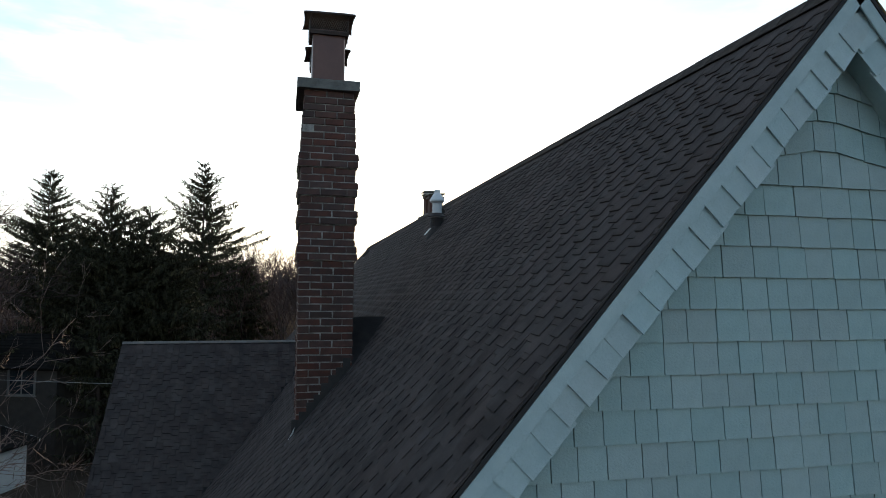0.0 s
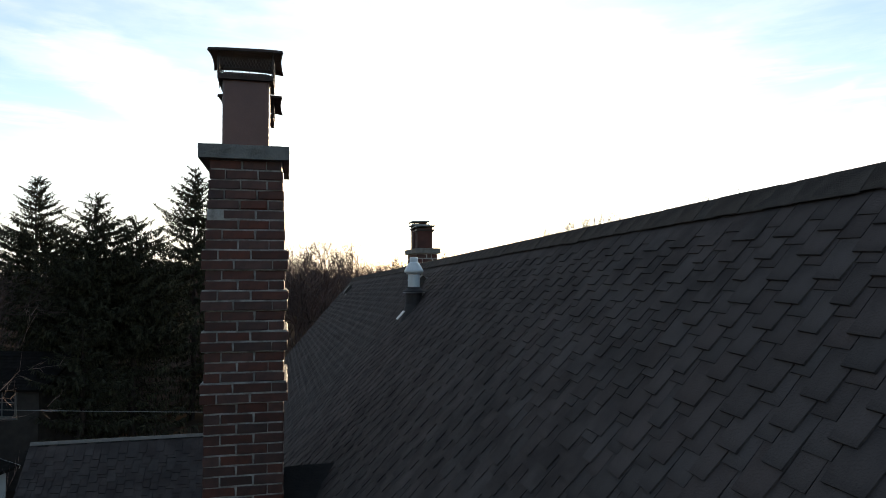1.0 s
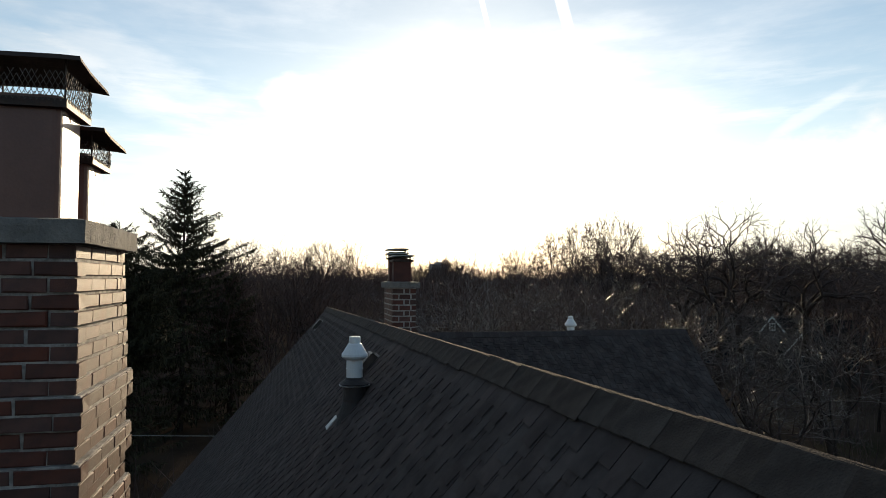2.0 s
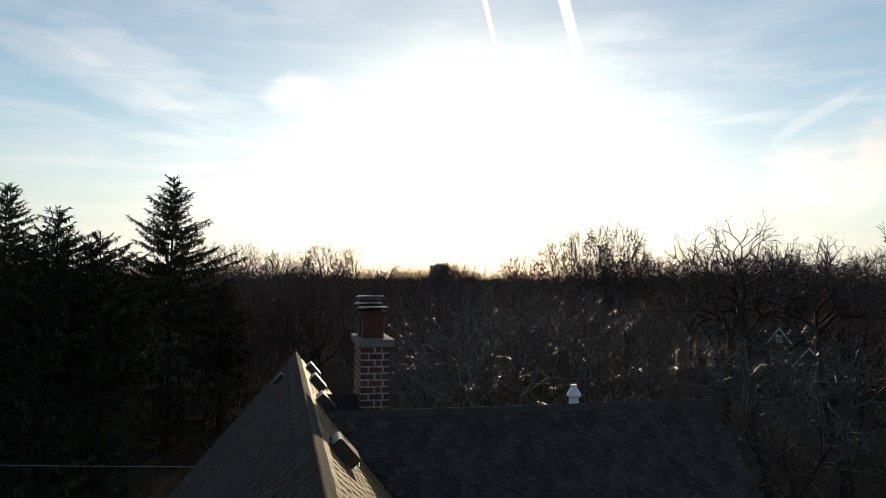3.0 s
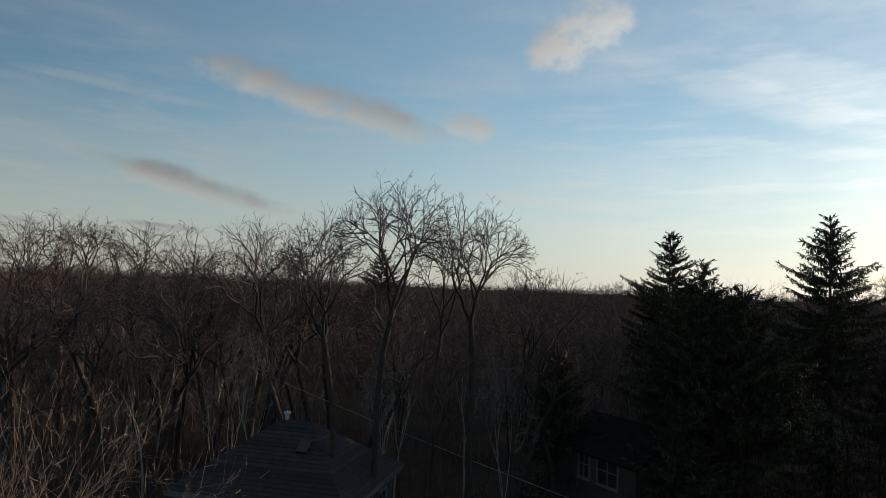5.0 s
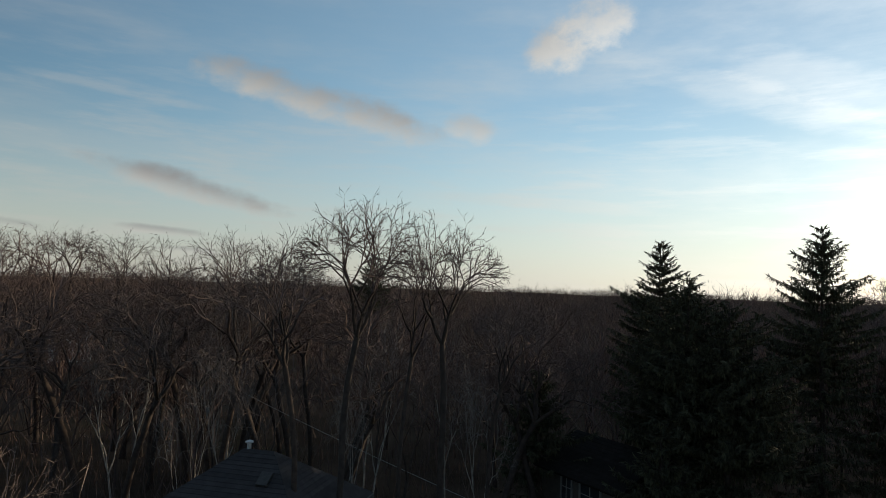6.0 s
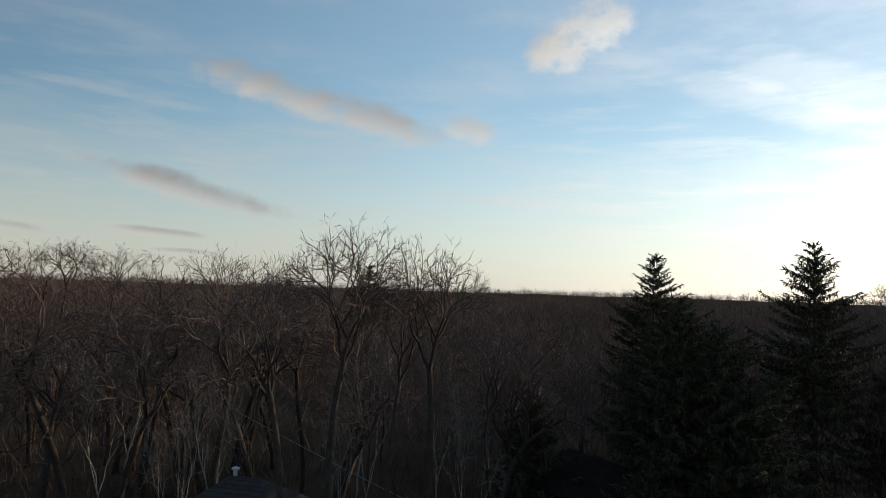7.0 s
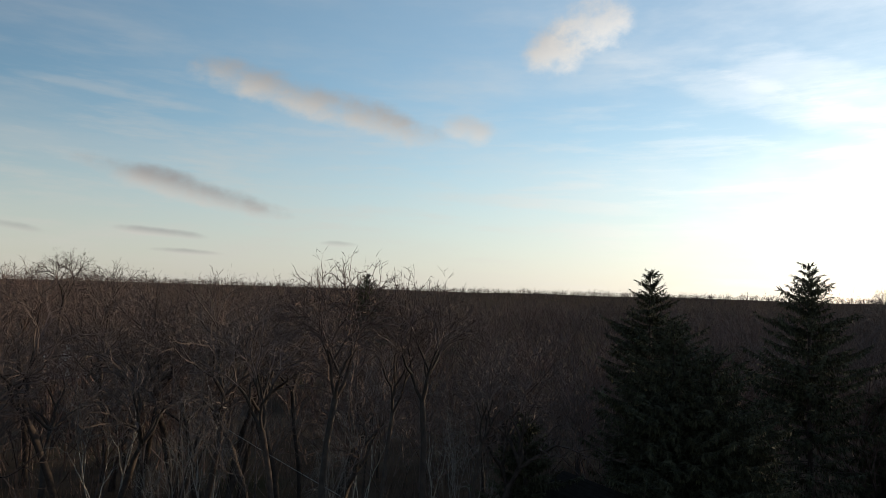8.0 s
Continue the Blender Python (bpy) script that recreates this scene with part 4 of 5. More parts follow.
# ---- pipes and vents on the roof ----
def vent_pipe(place, height, west):
    """A white flue pipe with a conical cap and a flashing boot."""
    p = thing("vent_pipe", place, "white painted metal vent pipe with a conical cap", "vent pipe", "vent pipes on the roof")
    r = 0.062
    bm = turned(bmesh.new(), [(r, -0.35), (r, height * 0.55), (r + 0.006, height * 0.55), (r + 0.006, height * 0.57), (r, height * 0.57), (r, height)], 24)
    part("pipe", bm, M_PIPE, p, "dented white pipe")
    bm = turned(bmesh.new(), [(r + 0.01, height - 0.02), (0.095, height - 0.005), (0.101, height + 0.006), (0.098, height + 0.022), (0.052, height + 0.098), (0.044, height + 0.102), (0.044, height + 0.150), (0.038, height + 0.154)], 24)
    part("cap", bm, M_PIPE, p, "white conical storm cap with a short neck")
    bm = turned(bmesh.new(), [(r + 0.012, -0.012), (r + 0.05, -0.004), (r + 0.055, 0.004), (r + 0.012, 0.034), (r + 0.004, 0.05)], 20)
    part("storm_collar", bm, M_LEAD, p, "dark sealed collar")
    bm = turned(bmesh.new(), [(0.115, -0.014), (0.118, -0.008), (0.08, 0.002), (0.066, 0.004)], 20)
    part("boot", bm, M_ALU, p, "flared aluminium boot")
    bm = turned(bmesh.new(), [(0.16, -0.34), (0.09, -0.13), (0.085, -0.012), (0.08, -0.01)], 20)
    part("cone_flashing", bm, M_LEAD, p, "grey cone flashing")
    if west:
        bm = bmesh.new()
        out = Vector((-COS, 0, -SIN))
        n = Vector((-SIN, 0, COS))
        c = [out * a + Vector((0, b, 0)) + n * 0.035 + Vector((0.02, 0, -0.03)) for a, b in ((0.23, -0.34), (0.23, -0.24), (0.34, -0.23), (0.34, -0.33))]
        slab(bm, c, 0.006)
        part("flashing_tab", bm, M_ALU, p, "bright corner of the flashing sheet")
    return p


def box_vent(side, y, s, size=0.30, low=0.0, metal=None):
    """A low square roof vent: flange, throat, and a hood open on its downhill side."""
    m = slope_matrix(side, y, s, 0.02)
    metal = metal or M_HOOD
    v = thing("roof_vent", (0, 0, 0), "low square sheet metal roof vent", "roof vent", "box vents along the ridge")
    v.matrix_basis = m
    h = size / 2
    if low:
        v.matrix_basis = m @ Matrix.Diagonal((1, 1, low, 1))
    bm = bmesh.new()
    box(bm, -h - 0.02, h + 0.02, -h - 0.02, h + 0.03, 0.0, 0.006, 0.001)
    part("flange", bm, metal, v)
    bm = bmesh.new()
    box(bm, -h + 0.05, h - 0.05, -h + 0.05, h - 0.08, 0.006, 0.09)
    part("throat", bm, M_DARK, v, "dark opening under the hood")
    bm = bmesh.new()
    pts = [(-h, 0.03), (-h, 0.105), (-h + 0.02, 0.125), (h - 0.03, 0.125), (h + 0.02, 0.085), (h + 0.02, 0.075), (h - 0.032, 0.113), (-h + 0.023, 0.113), (-h + 0.012, 0.10), (-h + 0.012, 0.03)]
    rows = [[bm.verts.new((x, a, z)) for a, z in pts] for x in (-h, h)]
    for k in range(len(pts)):
        j = (k + 1) % len(pts)
        bm.faces.new((rows[0][k], rows[0][j], rows[1][j], rows[1][k]))
    bm.faces.new(rows[0][::-1])
    bm.faces.new(rows[1])
    for x in (-h, h - 0.008):
        box(bm, x, x + 0.008, -h, h - 0.02, 0.01, 0.118)
    bmesh.ops.recalc_face_normals(bm, faces=bm.faces[:])
    part("hood", bm, metal, v, "sheet metal hood")
    return v


build_main_roof()
build_ridge()
build_gable()
build_wings()
build_big_chimney()
build_small_chimney()
vent_pipe((1.856, 2.23, 9.87), 0.205, True)
vent_pipe((5.915, 7.32, 9.69), 0.205, False)
for y in (11.3, 9.55, 7.53, 4.9):
    box_vent(1, y, 0.38)
for y, s in ((10.5, 0.42), (2.84, 0.40)):
    box_vent(-1, y, s, 0.22, 0.55, M_DARK_METAL)


# ---- trees ----
def grow(rng, bole, girth, forks, levels, first, shrink, angle, crook, rise, lean):
    """A bare crown that forks again and again. Returns limbs: points, radii and level."""
    limbs = []

    def limb(p, d, length, radius, level, plane):
        steps = 7 if level == 0 else (4 if level < 4 else 2)
        end = radius * (0.82 if level == 0 else (0.35 if level == levels else 0.84))
        pts, rad = [p.copy()], [radius]
        for k in range(steps):
            wild = crook * (0.55 if level == 0 else 1.0)
            d = (d + Vector((rng.gauss(0, wild), rng.gauss(0, wild), rng.gauss(0, wild) + (0.0 if level == 0 else rise if level < 4 else -0.6 * rise)))).normalized()
            p = p + d * (length / steps)
            pts.append(p.copy())
            rad.append(radius + (end - radius) * (k + 1) / steps)
        limbs.append((pts, rad, level))
        if level == levels:
            return
        n = forks if level == 0 else (3 if rng.random() < 0.15 else 2)
        plane += rng.uniform(0.9, 2.2)
        for i in range(n):
            a = plane + 2 * math.pi * i / n + rng.uniform(-0.3, 0.3)
            ref = Vector((1, 0, 0)) if abs(d.x) < 0.8 else Vector((0, 1, 0))
            u = d.cross(ref).normalized()
            side = u * math.cos(a) + d.cross(u) * math.sin(a)
            spread = angle * (rng.uniform(0.55, 0.85) if i == 0 and level else rng.uniform(0.85, 1.35))
            way = (d * math.cos(spread) + side * math.sin(spread)).normalized()
            if way.z < -0.15:
                way.z *= 0.3
            long = (first if level == 0 else length * shrink) * rng.uniform(0.84, 1.14)
            limb(p, way, long, end * (0.88 if i == 0 and level else 0.78) * (0.85 if level == 0 else 1.0), level + 1, a)
    limb(Vector((0, 0, 0)), Vector((lean, lean * 0.4, 1)).normalized(), bole, girth, 0, rng.uniform(0, 6.28))
    return limbs


def bare_tree(name, seed, bole, girth=0.2, forks=3, levels=7, first=2.3, shrink=0.80, angle=0.5, crook=0.10, rise=0.05, lean=0.0, bark=None, twig=None, label="", thick=1.0, spurs=2, spur=0.6):
    """A leafless tree: trunk, limbs that thin as they fork, and fine twigs along the last of them."""
    rng = random.Random(seed)
    t = thing(name, (0, 0, 0), label, "tree", "bare trees of the wood")
    fine = 0.012 * thick
    tv, tf, bv, bf, wv, wf = [], [], [], [], [], []

    def sliver(at, way, length, half):
        side = way.cross(Vector((rng.gauss(0, 1), rng.gauss(0, 1), rng.gauss(0, 1)))).normalized() * half
        k = len(wv)
        wv.extend((at - side, at + side, at + way * length))
        wf.append((k, k + 1, k + 2))

    for pts, rad, level in grow(rng, bole, girth, forks, levels, first, shrink, angle, crook, rise, lean):
        rad = [max(r, fine * (0.55 if level == levels else 0.9)) for r in rad]
        if level == 0:
            rad[0] *= 1.35
            tube(tv, tf, pts, rad, 8)
        elif level < 3:
            tube(bv, bf, pts, rad, 5)
        elif level < levels:
            tube(wv, wf, pts, rad, 3)
        else:
            for p, q, r in zip(pts, pts[1:], rad):
                sliver(p, (q - p).normalized(), (q - p).length * 1.25, r)
        if level >= levels - 3:
            for k in range(spurs):
                f = rng.uniform(0.15, 1.0) * (len(pts) - 1)
                q = min(int(f), len(pts) - 2)
                axis = (pts[q + 1] - pts[q]).normalized()
                way = (axis + Vector((rng.gauss(0, 0.55), rng.gauss(0, 0.55), rng.gauss(0.05, 0.5)))).normalized()
                at, long = pts[q].lerp(pts[q + 1], f - q), spur * rng.uniform(0.6, 1.3)
                sliver(at, way, long, fine * 0.8)
                bent = (way + Vector((rng.gauss(0, 0.5), rng.gauss(0, 0.5), rng.gauss(0, 0.45)))).normalized()
                sliver(at + way * long * 0.5, bent, long * 0.6, fine * 0.65)
    raw_part("trunk", tv, tf, bark or M_BARK, t, smooth=True)
    raw_part("branching", bv, bf, bark or M_BARK, t, kind="stuff", smooth=True)
    raw_part("crown", wv, wf, twig or M_TWIG, t, "fine leafless brown crown", "stuff")
    return t


def spruce(place, height, width, seed, label, ragged=0.25, leaders=1):
    """A conifer: trunk, whorls of drooping boughs, and sprays of needles along each."""
    rng = random.Random(seed)
    t = thing("spruce", place, label, "tree", "spruces behind the house")
    tv, tf, bv, bf, nv, nf = [], [], [], [], [], []
    tube(tv, tf, [Vector((rng.gauss(0, 0.05), rng.gauss(0, 0.05), height * k / 8)) for k in range(9)], [0.24 * (1 - k / 8.3) + 0.015 for k in range(9)], 7)

    def spray(p, d, size, droop=0.25):
        side = d.cross(Vector((rng.gauss(0, 0.5), rng.gauss(0, 0.5), 1))).normalized()
        drop = Vector((0, 0, -1))
        k = len(nv)
        tip = p + d * size + drop * size * rng.uniform(0.0, 2 * droop)
        mid = p + d * size * 0.4
        w = size * rng.uniform(0.09, 0.16)
        nv.extend((p, mid + side * w + drop * size * 0.12, tip, mid - side * w + drop * size * 0.12))
        nf.append((k, k + 1, k + 2))
        nf.append((k, k + 2, k + 3))

    def bough(root, a, l, f, rise):
        out = Vector((math.cos(a), math.sin(a), 0))
        pts = [root + out * l * s + Vector((0, 0, l * (rise * s - 0.36 * s * (1 - s) * (1.2 - f) + 0.16 * s * s))) for s in (0, 0.33, 0.66, 1.0)]
        tube(bv, bf, pts, [0.035 * (1 - f) + 0.010, 0.02, 0.012, 0.004], 3)
        count = max(10, int(l * (38 if f > 0.45 else 11)))
        for i in range(count):
            s = 0.10 + 0.90 * (i + rng.random()) / count
            q = min(s * 3, 2.999)
            p = pts[int(q)].lerp(pts[int(q) + 1], q - int(q))
            d = (pts[-1] - pts[0]).normalized()
            d = Matrix.Rotation(rng.choice((-1, 1)) * rng.uniform(0.1, 1.2), 3, "Z") @ d
            spray(p, (d + Vector((0, 0, rng.uniform(-0.4, 0.35)))).normalized(), rng.uniform(0.24, 0.50) * (0.66 + 0.5 * (1 - f)))
            if i % 3 != 2:
                spray(p, (d * 0.35 + Vector((rng.gauss(0, 0.2), rng.gauss(0, 0.2), -1))).normalized(), rng.uniform(0.24, 0.56) * (0.6 + 0.5 * (1 - f)), 0.1)
        for k in range(3):
            spray(pts[-1], ((pts[-1] - pts[-2]).normalized() + Vector((rng.gauss(0, 0.4), rng.gauss(0, 0.4), rng.gauss(0, 0.3)))).normalized(), 0.42)

    for leader in range(leaders):
        turn = 2.2 * leader + seed
        foot = Vector((math.cos(turn), math.sin(turn), 0)) * (0.0 if leader == 0 else width * 0.42)
        top = height * (1.0 if leader == 0 else 0.90 - 0.05 * leader)
        z = height * (0.08 if leader == 0 else 0.45)
        while z < top - 0.2:
            f = z / top
            reach = min(width, (0.64 if leaders == 1 else 0.86) * (top - z) + 0.18) * (0.9 + 0.16 * math.sin(z * 2.3 + seed))
            n = rng.choice((6, 7)) if f < 0.42 else rng.choice((8, 9)) if f < 0.8 else 7
            a0 = rng.uniform(0, 6.28)
            for k in range(n):
                l = reach * rng.uniform(1 - ragged * 1.9, 1 + ragged * 0.8)
                bough(foot + Vector((0, 0, z + rng.uniform(-0.34, 0.34))), a0 + 2 * math.pi * k / n + rng.uniform(-0.4, 0.4), l, f, 0.55 * (f - 0.55))
            z += rng.uniform(0.40, 0.80) * (1.08 - 0.48 * f)
        for k in range(12):
            a = rng.uniform(0, 6.28)
            spray(foot + Vector((0, 0, top - 0.65 + 0.05 * k)), Vector((math.cos(a) * 0.6, math.sin(a) * 0.6, 0.8)).normalized(), 0.32)
    raw_part("trunk", tv, tf, M_BARK, t, smooth=True)
    raw_part("branching", bv, bf, M_BARK, t, kind="stuff")
    raw_part("foliage", nv, nf, M_NEEDLE, t, "dark green needle sprays", "stuff")
    return t


for place, h, w, seed, label in (
        ((-20.6, 59.0), 20.4, 4.6, 31, "tall dark spruce with a pointed top"), ((-11.4, 41.7), 16.7, 3.9, 32, "dense dark spruce, shorter than its neighbours"),
        ((-8.9, 41.0), 15.6, 3.6, 33, "dense dark spruce with a blunt top"), ((-6.8, 52.3), 20.6, 4.5, 34, "tall open spruce with ragged boughs"),
        ((-14.4, 47.5), 13.5, 3.8, 35, "low broad spruce among taller ones"), ((-70.5, 70.5), 20.2, 3.4, 36, "distant dark spruce above bare trees"),
        ((-3.5, 57.0), 12.5, 3.4, 37, "low broad spruce in shade"),
        ((-18.8, 37.8), 11.0, 3.0, 38, "dark spruce beside a brown house"), ((-10.6, 36.4), 9.0, 2.8, 39, "low dark spruce beside a brown house")):
    spruce((*place, GROUND), h, w, seed, label, leaders=3 if seed in (32, 33, 35) else 1)

PROTOTYPES = [
    bare_tree("bare_tree", 41, 10.0, 0.20, 3, 7, 1.75, 0.81, 0.48, 0.10, 0.05, label="tall bare broadleaf tree with a wide fine crown", thick=1.35),
    bare_tree("bare_tree", 42, 9.0, 0.22, 4, 7, 1.55, 0.81, 0.56, 0.15, 0.03, label="bare broadleaf tree with a rounded twiggy crown", thick=1.35),
    bare_tree("bare_tree", 43, 13.0, 0.17, 3, 7, 1.42, 0.82, 0.54, 0.12, 0.07, label="slender bare tree with a high rounded fan of arching limbs", spur=0.42, thick=1.35),
    bare_tree("bare_tree", 44, 4.6, 0.14, 3, 7, 2.7, 0.80, 0.44, 0.22, 0.07, 0.10, bark=M_PALE_BARK, twig=M_PALE_TWIG, label="bare tree with pale mottled bark and crooked stems"),
    bare_tree("bare_tree", 45, 4.0, 0.14, 3, 6, 1.7, 0.80, 0.56, 0.16, 0.05, label="low spreading bare tree", spurs=1, thick=1.2),
    bare_tree("bare_tree", 46, 5.5, 0.10, 2, 6, 1.8, 0.80, 0.42, 0.12, 0.08, label="thin straight bare tree", spurs=2, thick=1.1),
    bare_tree("bare_tree", 47, 6.0, 0.26, 4, 7, 2.2, 0.80, 0.56, 0.14, 0.03, label="broad bare tree with a domed crown", thick=2.6, spur=0.85),
    bare_tree("bare_tree", 48, 6.0, 0.30, 3, 7, 2.4, 0.80, 0.60, 0.20, 0.03, label="wide crooked bare tree with heavy limbs", thick=2.6, spur=0.85),
    bare_tree("bare_tree", 53, 9.6, 0.22, 4, 7, 1.40, 0.82, 0.60, 0.20, 0.03, label="crooked bare oak with heavy twisting limbs", thick=1.15, spur=0.42),
    bare_tree("bare_tree", 50, 2.6, 0.12, 4, 7, 1.8, 0.81, 0.52, 0.13, 0.05, twig=M_GLOSSY_TWIG, label="low bare tree with fine shiny twigs", thick=0.8),
]
HEIGHTS = [max(v.co.z for part_ob in t.children for v in part_ob.data.vertices) for t in PROTOTYPES]
WIDTHS = [2 * sorted(math.hypot(v.co.x, v.co.y) for part_ob in t.children for v in part_ob.data.vertices)[-400] for t in PROTOTYPES]
FIRST_USE = set()
PENDING = []


def plant(kind, x, y, top, turn, width=0.0):
    """Set a tree with its top about that high, and its crown that wide where a width is given."""
    base = rolling(x, y) - 0.05
    s = (top - base) / HEIGHTS[kind]
    w = width / WIDTHS[kind] if width else s
    m = pose(x, y, base, 0, 0, turn) @ Matrix.Diagonal((w, w, s, 1))
    if kind in FIRST_USE:
        copy_thing(PROTOTYPES[kind], m)
    else:
        FIRST_USE.add(kind)
        PENDING.append((PROTOTYPES[kind], m))


# trees that stand out against the sky
for kind, x, y, top, turn, width in (
        (2, -18.5, 22.3, 18.6, 0, 7.4), (2, -16.0, 25.6, 18.0, 140, 7.4), (2, -19.0, 20.3, 16.8, 250, 6.6), (2, -18.2, 25.3, 17.0, 80, 5.4), (2, -15.6, 28.6, 15.0, 30, 5.4), (1, -19.6, 34.1, 14.8, 60, 0), (1, -17.0, 35.5, 14.4, 170, 0), (1, -26.0, 28.0, 15.2, 15, 0), (1, -32.7, 28.5, 15.6, 210, 0),
        (3, -36.3, 27.4, 18.4, 20, 8.0), (1, -41.0, 31.0, 18.0, 77, 0), (1, -45.5, 29.5, 17.9, 300, 0), (1, -50.0, 28.6, 17.8, 160, 0), (0, -58.4, 29.2, 19.0, 40, 0), (1, -55.0, 30.0, 17.8, 260, 0), (1, -47.0, 35.0, 17.9, 20, 0),
        (2, -89.2, 34.9, 21.0, 10, 9.5), (0, -95.0, 41.0, 19.0, 222, 10.0), (0, -60.3, 19.8, 18.7, 45, 0), (0, -62.0, 24.0, 18.9, 130, 0), (1, -36.0, 32.5, 15.8, 188, 0), (1, -31.5, 33.0, 15.2, 20, 0),
        (3, -27.3, 19.8, 12.0, 250, 4.0), (3, -26.3, 31.2, 14.0, 310, 5.0), (3, -37.8, 20.8, 13.0, 140, 5.5), (3, -21.6, 25.5, 12.6, 200, 3.6), (5, -19.8, 27.5, 11.6, 15, 0), (5, -23.5, 22.0, 11.4, 95, 0), (3, -31.0, 24.0, 13.0, 70, 4.5), (3, -44.0, 24.5, 14.5, 330, 6.0), (3, -16.5, 29.5, 12.8, 120, 3.6), (3, -24.6, 36.0, 14.0, 30, 5.0), (3, -33.5, 37.0, 14.8, 290, 5.5),
        (7, 16.4, 169.0, 22.6, 30, 17.0), (6, 11.0, 172.0, 22.0, 100, 15.0), (7, 6.0, 168.0, 20.4, 210, 13.0), (6, -8.0, 149.0, 20.4, 12, 15.0), (6, -14.0, 150.0, 20.2, 80, 14.0), (6, -1.0, 152.0, 18.8, 160, 11.0), (7, 44.0, 180.0, 18.0, 250, 0), (6, 50.0, 185.0, 17.4, 50, 0),
        (6, 33.0, 84.0, 16.2, 20, 10.0), (6, 38.0, 83.0, 18.4, 120, 10.0), (6, 46.0, 82.5, 21.2, 15, 12.0), (6, 42.5, 84.5, 20.2, 95, 10.0), (6, 50.0, 86.0, 20.6, 310, 10.0),
        (8, 24.0, 31.0, 15.3, 40, 0), (8, 26.9, 28.9, 15.1, 200, 0), (8, 34.0, 31.8, 14.7, 310, 0), (8, 37.8, 31.0, 14.3, 100, 0), (8, 30.6, 24.0, 15.5, 20, 0), (8, 27.5, 33.5, 14.4, 270, 0),
        (6, 64.7, 71.5, 17.4, 70, 0), (7, 70.0, 74.0, 16.6, 140, 0), (7, 79.0, 78.5, 16.6, 190, 0), (7, 88.0, 74.0, 16.4, 60, 0)):
    plant(kind, x, y, top, turn, width)
# low fine-twigged trees beyond the east wing
for x, y, top, turn in ((10.6, 28.5, 10.2, 0), (13.0, 33.0, 11.3, 70), (16.5, 26.5, 10.6, 150), (20.5, 30.5, 11.4, 220), (23.5, 24.0, 10.4, 300), (14.0, 40.0, 12.0, 30), (19.0, 39.0, 12.2, 110), (29.0, 37.0, 11.6, 190), (31.0, 28.0, 9.6, 330)):
    plant(9, x, y, top, turn)
more = random.Random(19)
for k in range(14):
    az, r = radians(26 + 1.9 * k + more.uniform(-1, 1)), more.uniform(86, 118)
    plant(more.choice((6, 7)), 2.4 + r * math.sin(az), r * math.cos(az), more.uniform(14.6, 16.8), more.uniform(0, 360))
for k in range(14):
    az, r = radians(-75 + 1.9 * k + more.uniform(-1, 1)), more.uniform(46, 66)
    plant(more.choice((0, 1)), 3.0 + r * math.sin(az), 1.0 + r * math.cos(az), more.choice((14.4, 15.2, 16.0, 17.2, 18.0)), more.uniform(0, 360))
for k in range(11):
    az, r = radians(-28 + 4.2 * k + more.uniform(-1, 1)), more.uniform(135, 185)
    plant(more.choice((6, 7)), r * math.sin(az), r * math.cos(az), more.uniform(14.6, 16.8), more.uniform(0, 360))

# the rest of the wood, lower than these
CLEARINGS = ((42.0, 49.0, 9), (30.0, 35.0, 8), (49.0, 55.0, 9), (-21.0, 19.5, 11), (-15.5, 38.0, 10), (-15.0, 31.0, 6), (56.0, 63.0, 15), (2.0, 4.0, 20), (-9.5, 44.0, 8), (-6.5, 52.0, 5), (-20.6, 59.0, 5), (-126.0, 48.0, 9), (-22.0, 43.0, 6))
rng = random.Random(77)
count = 0
while count < 92:
    az, r = radians(rng.uniform(-95, 62)), rng.uniform(26, 150) if count > 30 else rng.uniform(26, 75)
    x, y = r * math.sin(az), r * math.cos(az)
    if any(math.hypot(x - a, y - b) < c for a, b, c in CLEARINGS):
        continue
    if -34 < math.degrees(az) < 6 and r < 46:
        continue
    if -16 < math.degrees(az) < 48 and r < 60 and rng.random() < 0.4:
        continue
    plant(rng.choice((4, 5)), x, y, rng.uniform(8.5, 12.6) if r < 70 else rng.uniform(10.0, 14.0), rng.uniform(0, 360))
    count += 1
for ob, m in PENDING:
    ob.matrix_basis = m

near_tree = bare_tree("garden_tree", 62, 1.6, 0.055, 6, 7, 2.1, 0.83, 0.52, 0.19, 0.05, bark=M_GARDEN, twig=M_GARDEN, label="slender many-stemmed bare garden tree close to the house", thick=0.55, spurs=4, spur=0.34)
natural = max(v.co.z for part_ob in near_tree.children for v in part_ob.data.vertices)


def garden_place(x, y, top, turn, slim):
    s = (top - GROUND) / natural
    return pose(x, y, GROUND - 0.05, 0, 0, turn) @ Matrix.Diagonal((s * slim, s * slim, s, 1))


copy_thing(near_tree, garden_place(-10.2, 5.6, 12.6, 170, 0.62))
copy_thing(near_tree, garden_place(-9.4, 3.6, 12.3, 80, 0.62))
copy_thing(near_tree, garden_place(-12.6, 4.6, 12.6, 230, 0.62))
copy_thing(near_tree, garden_place(-7.8, 2.6, 12.0, 290, 0.62))
near_tree.matrix_basis = garden_place(-7.6, 5.9, 12.4, 40, 0.62)


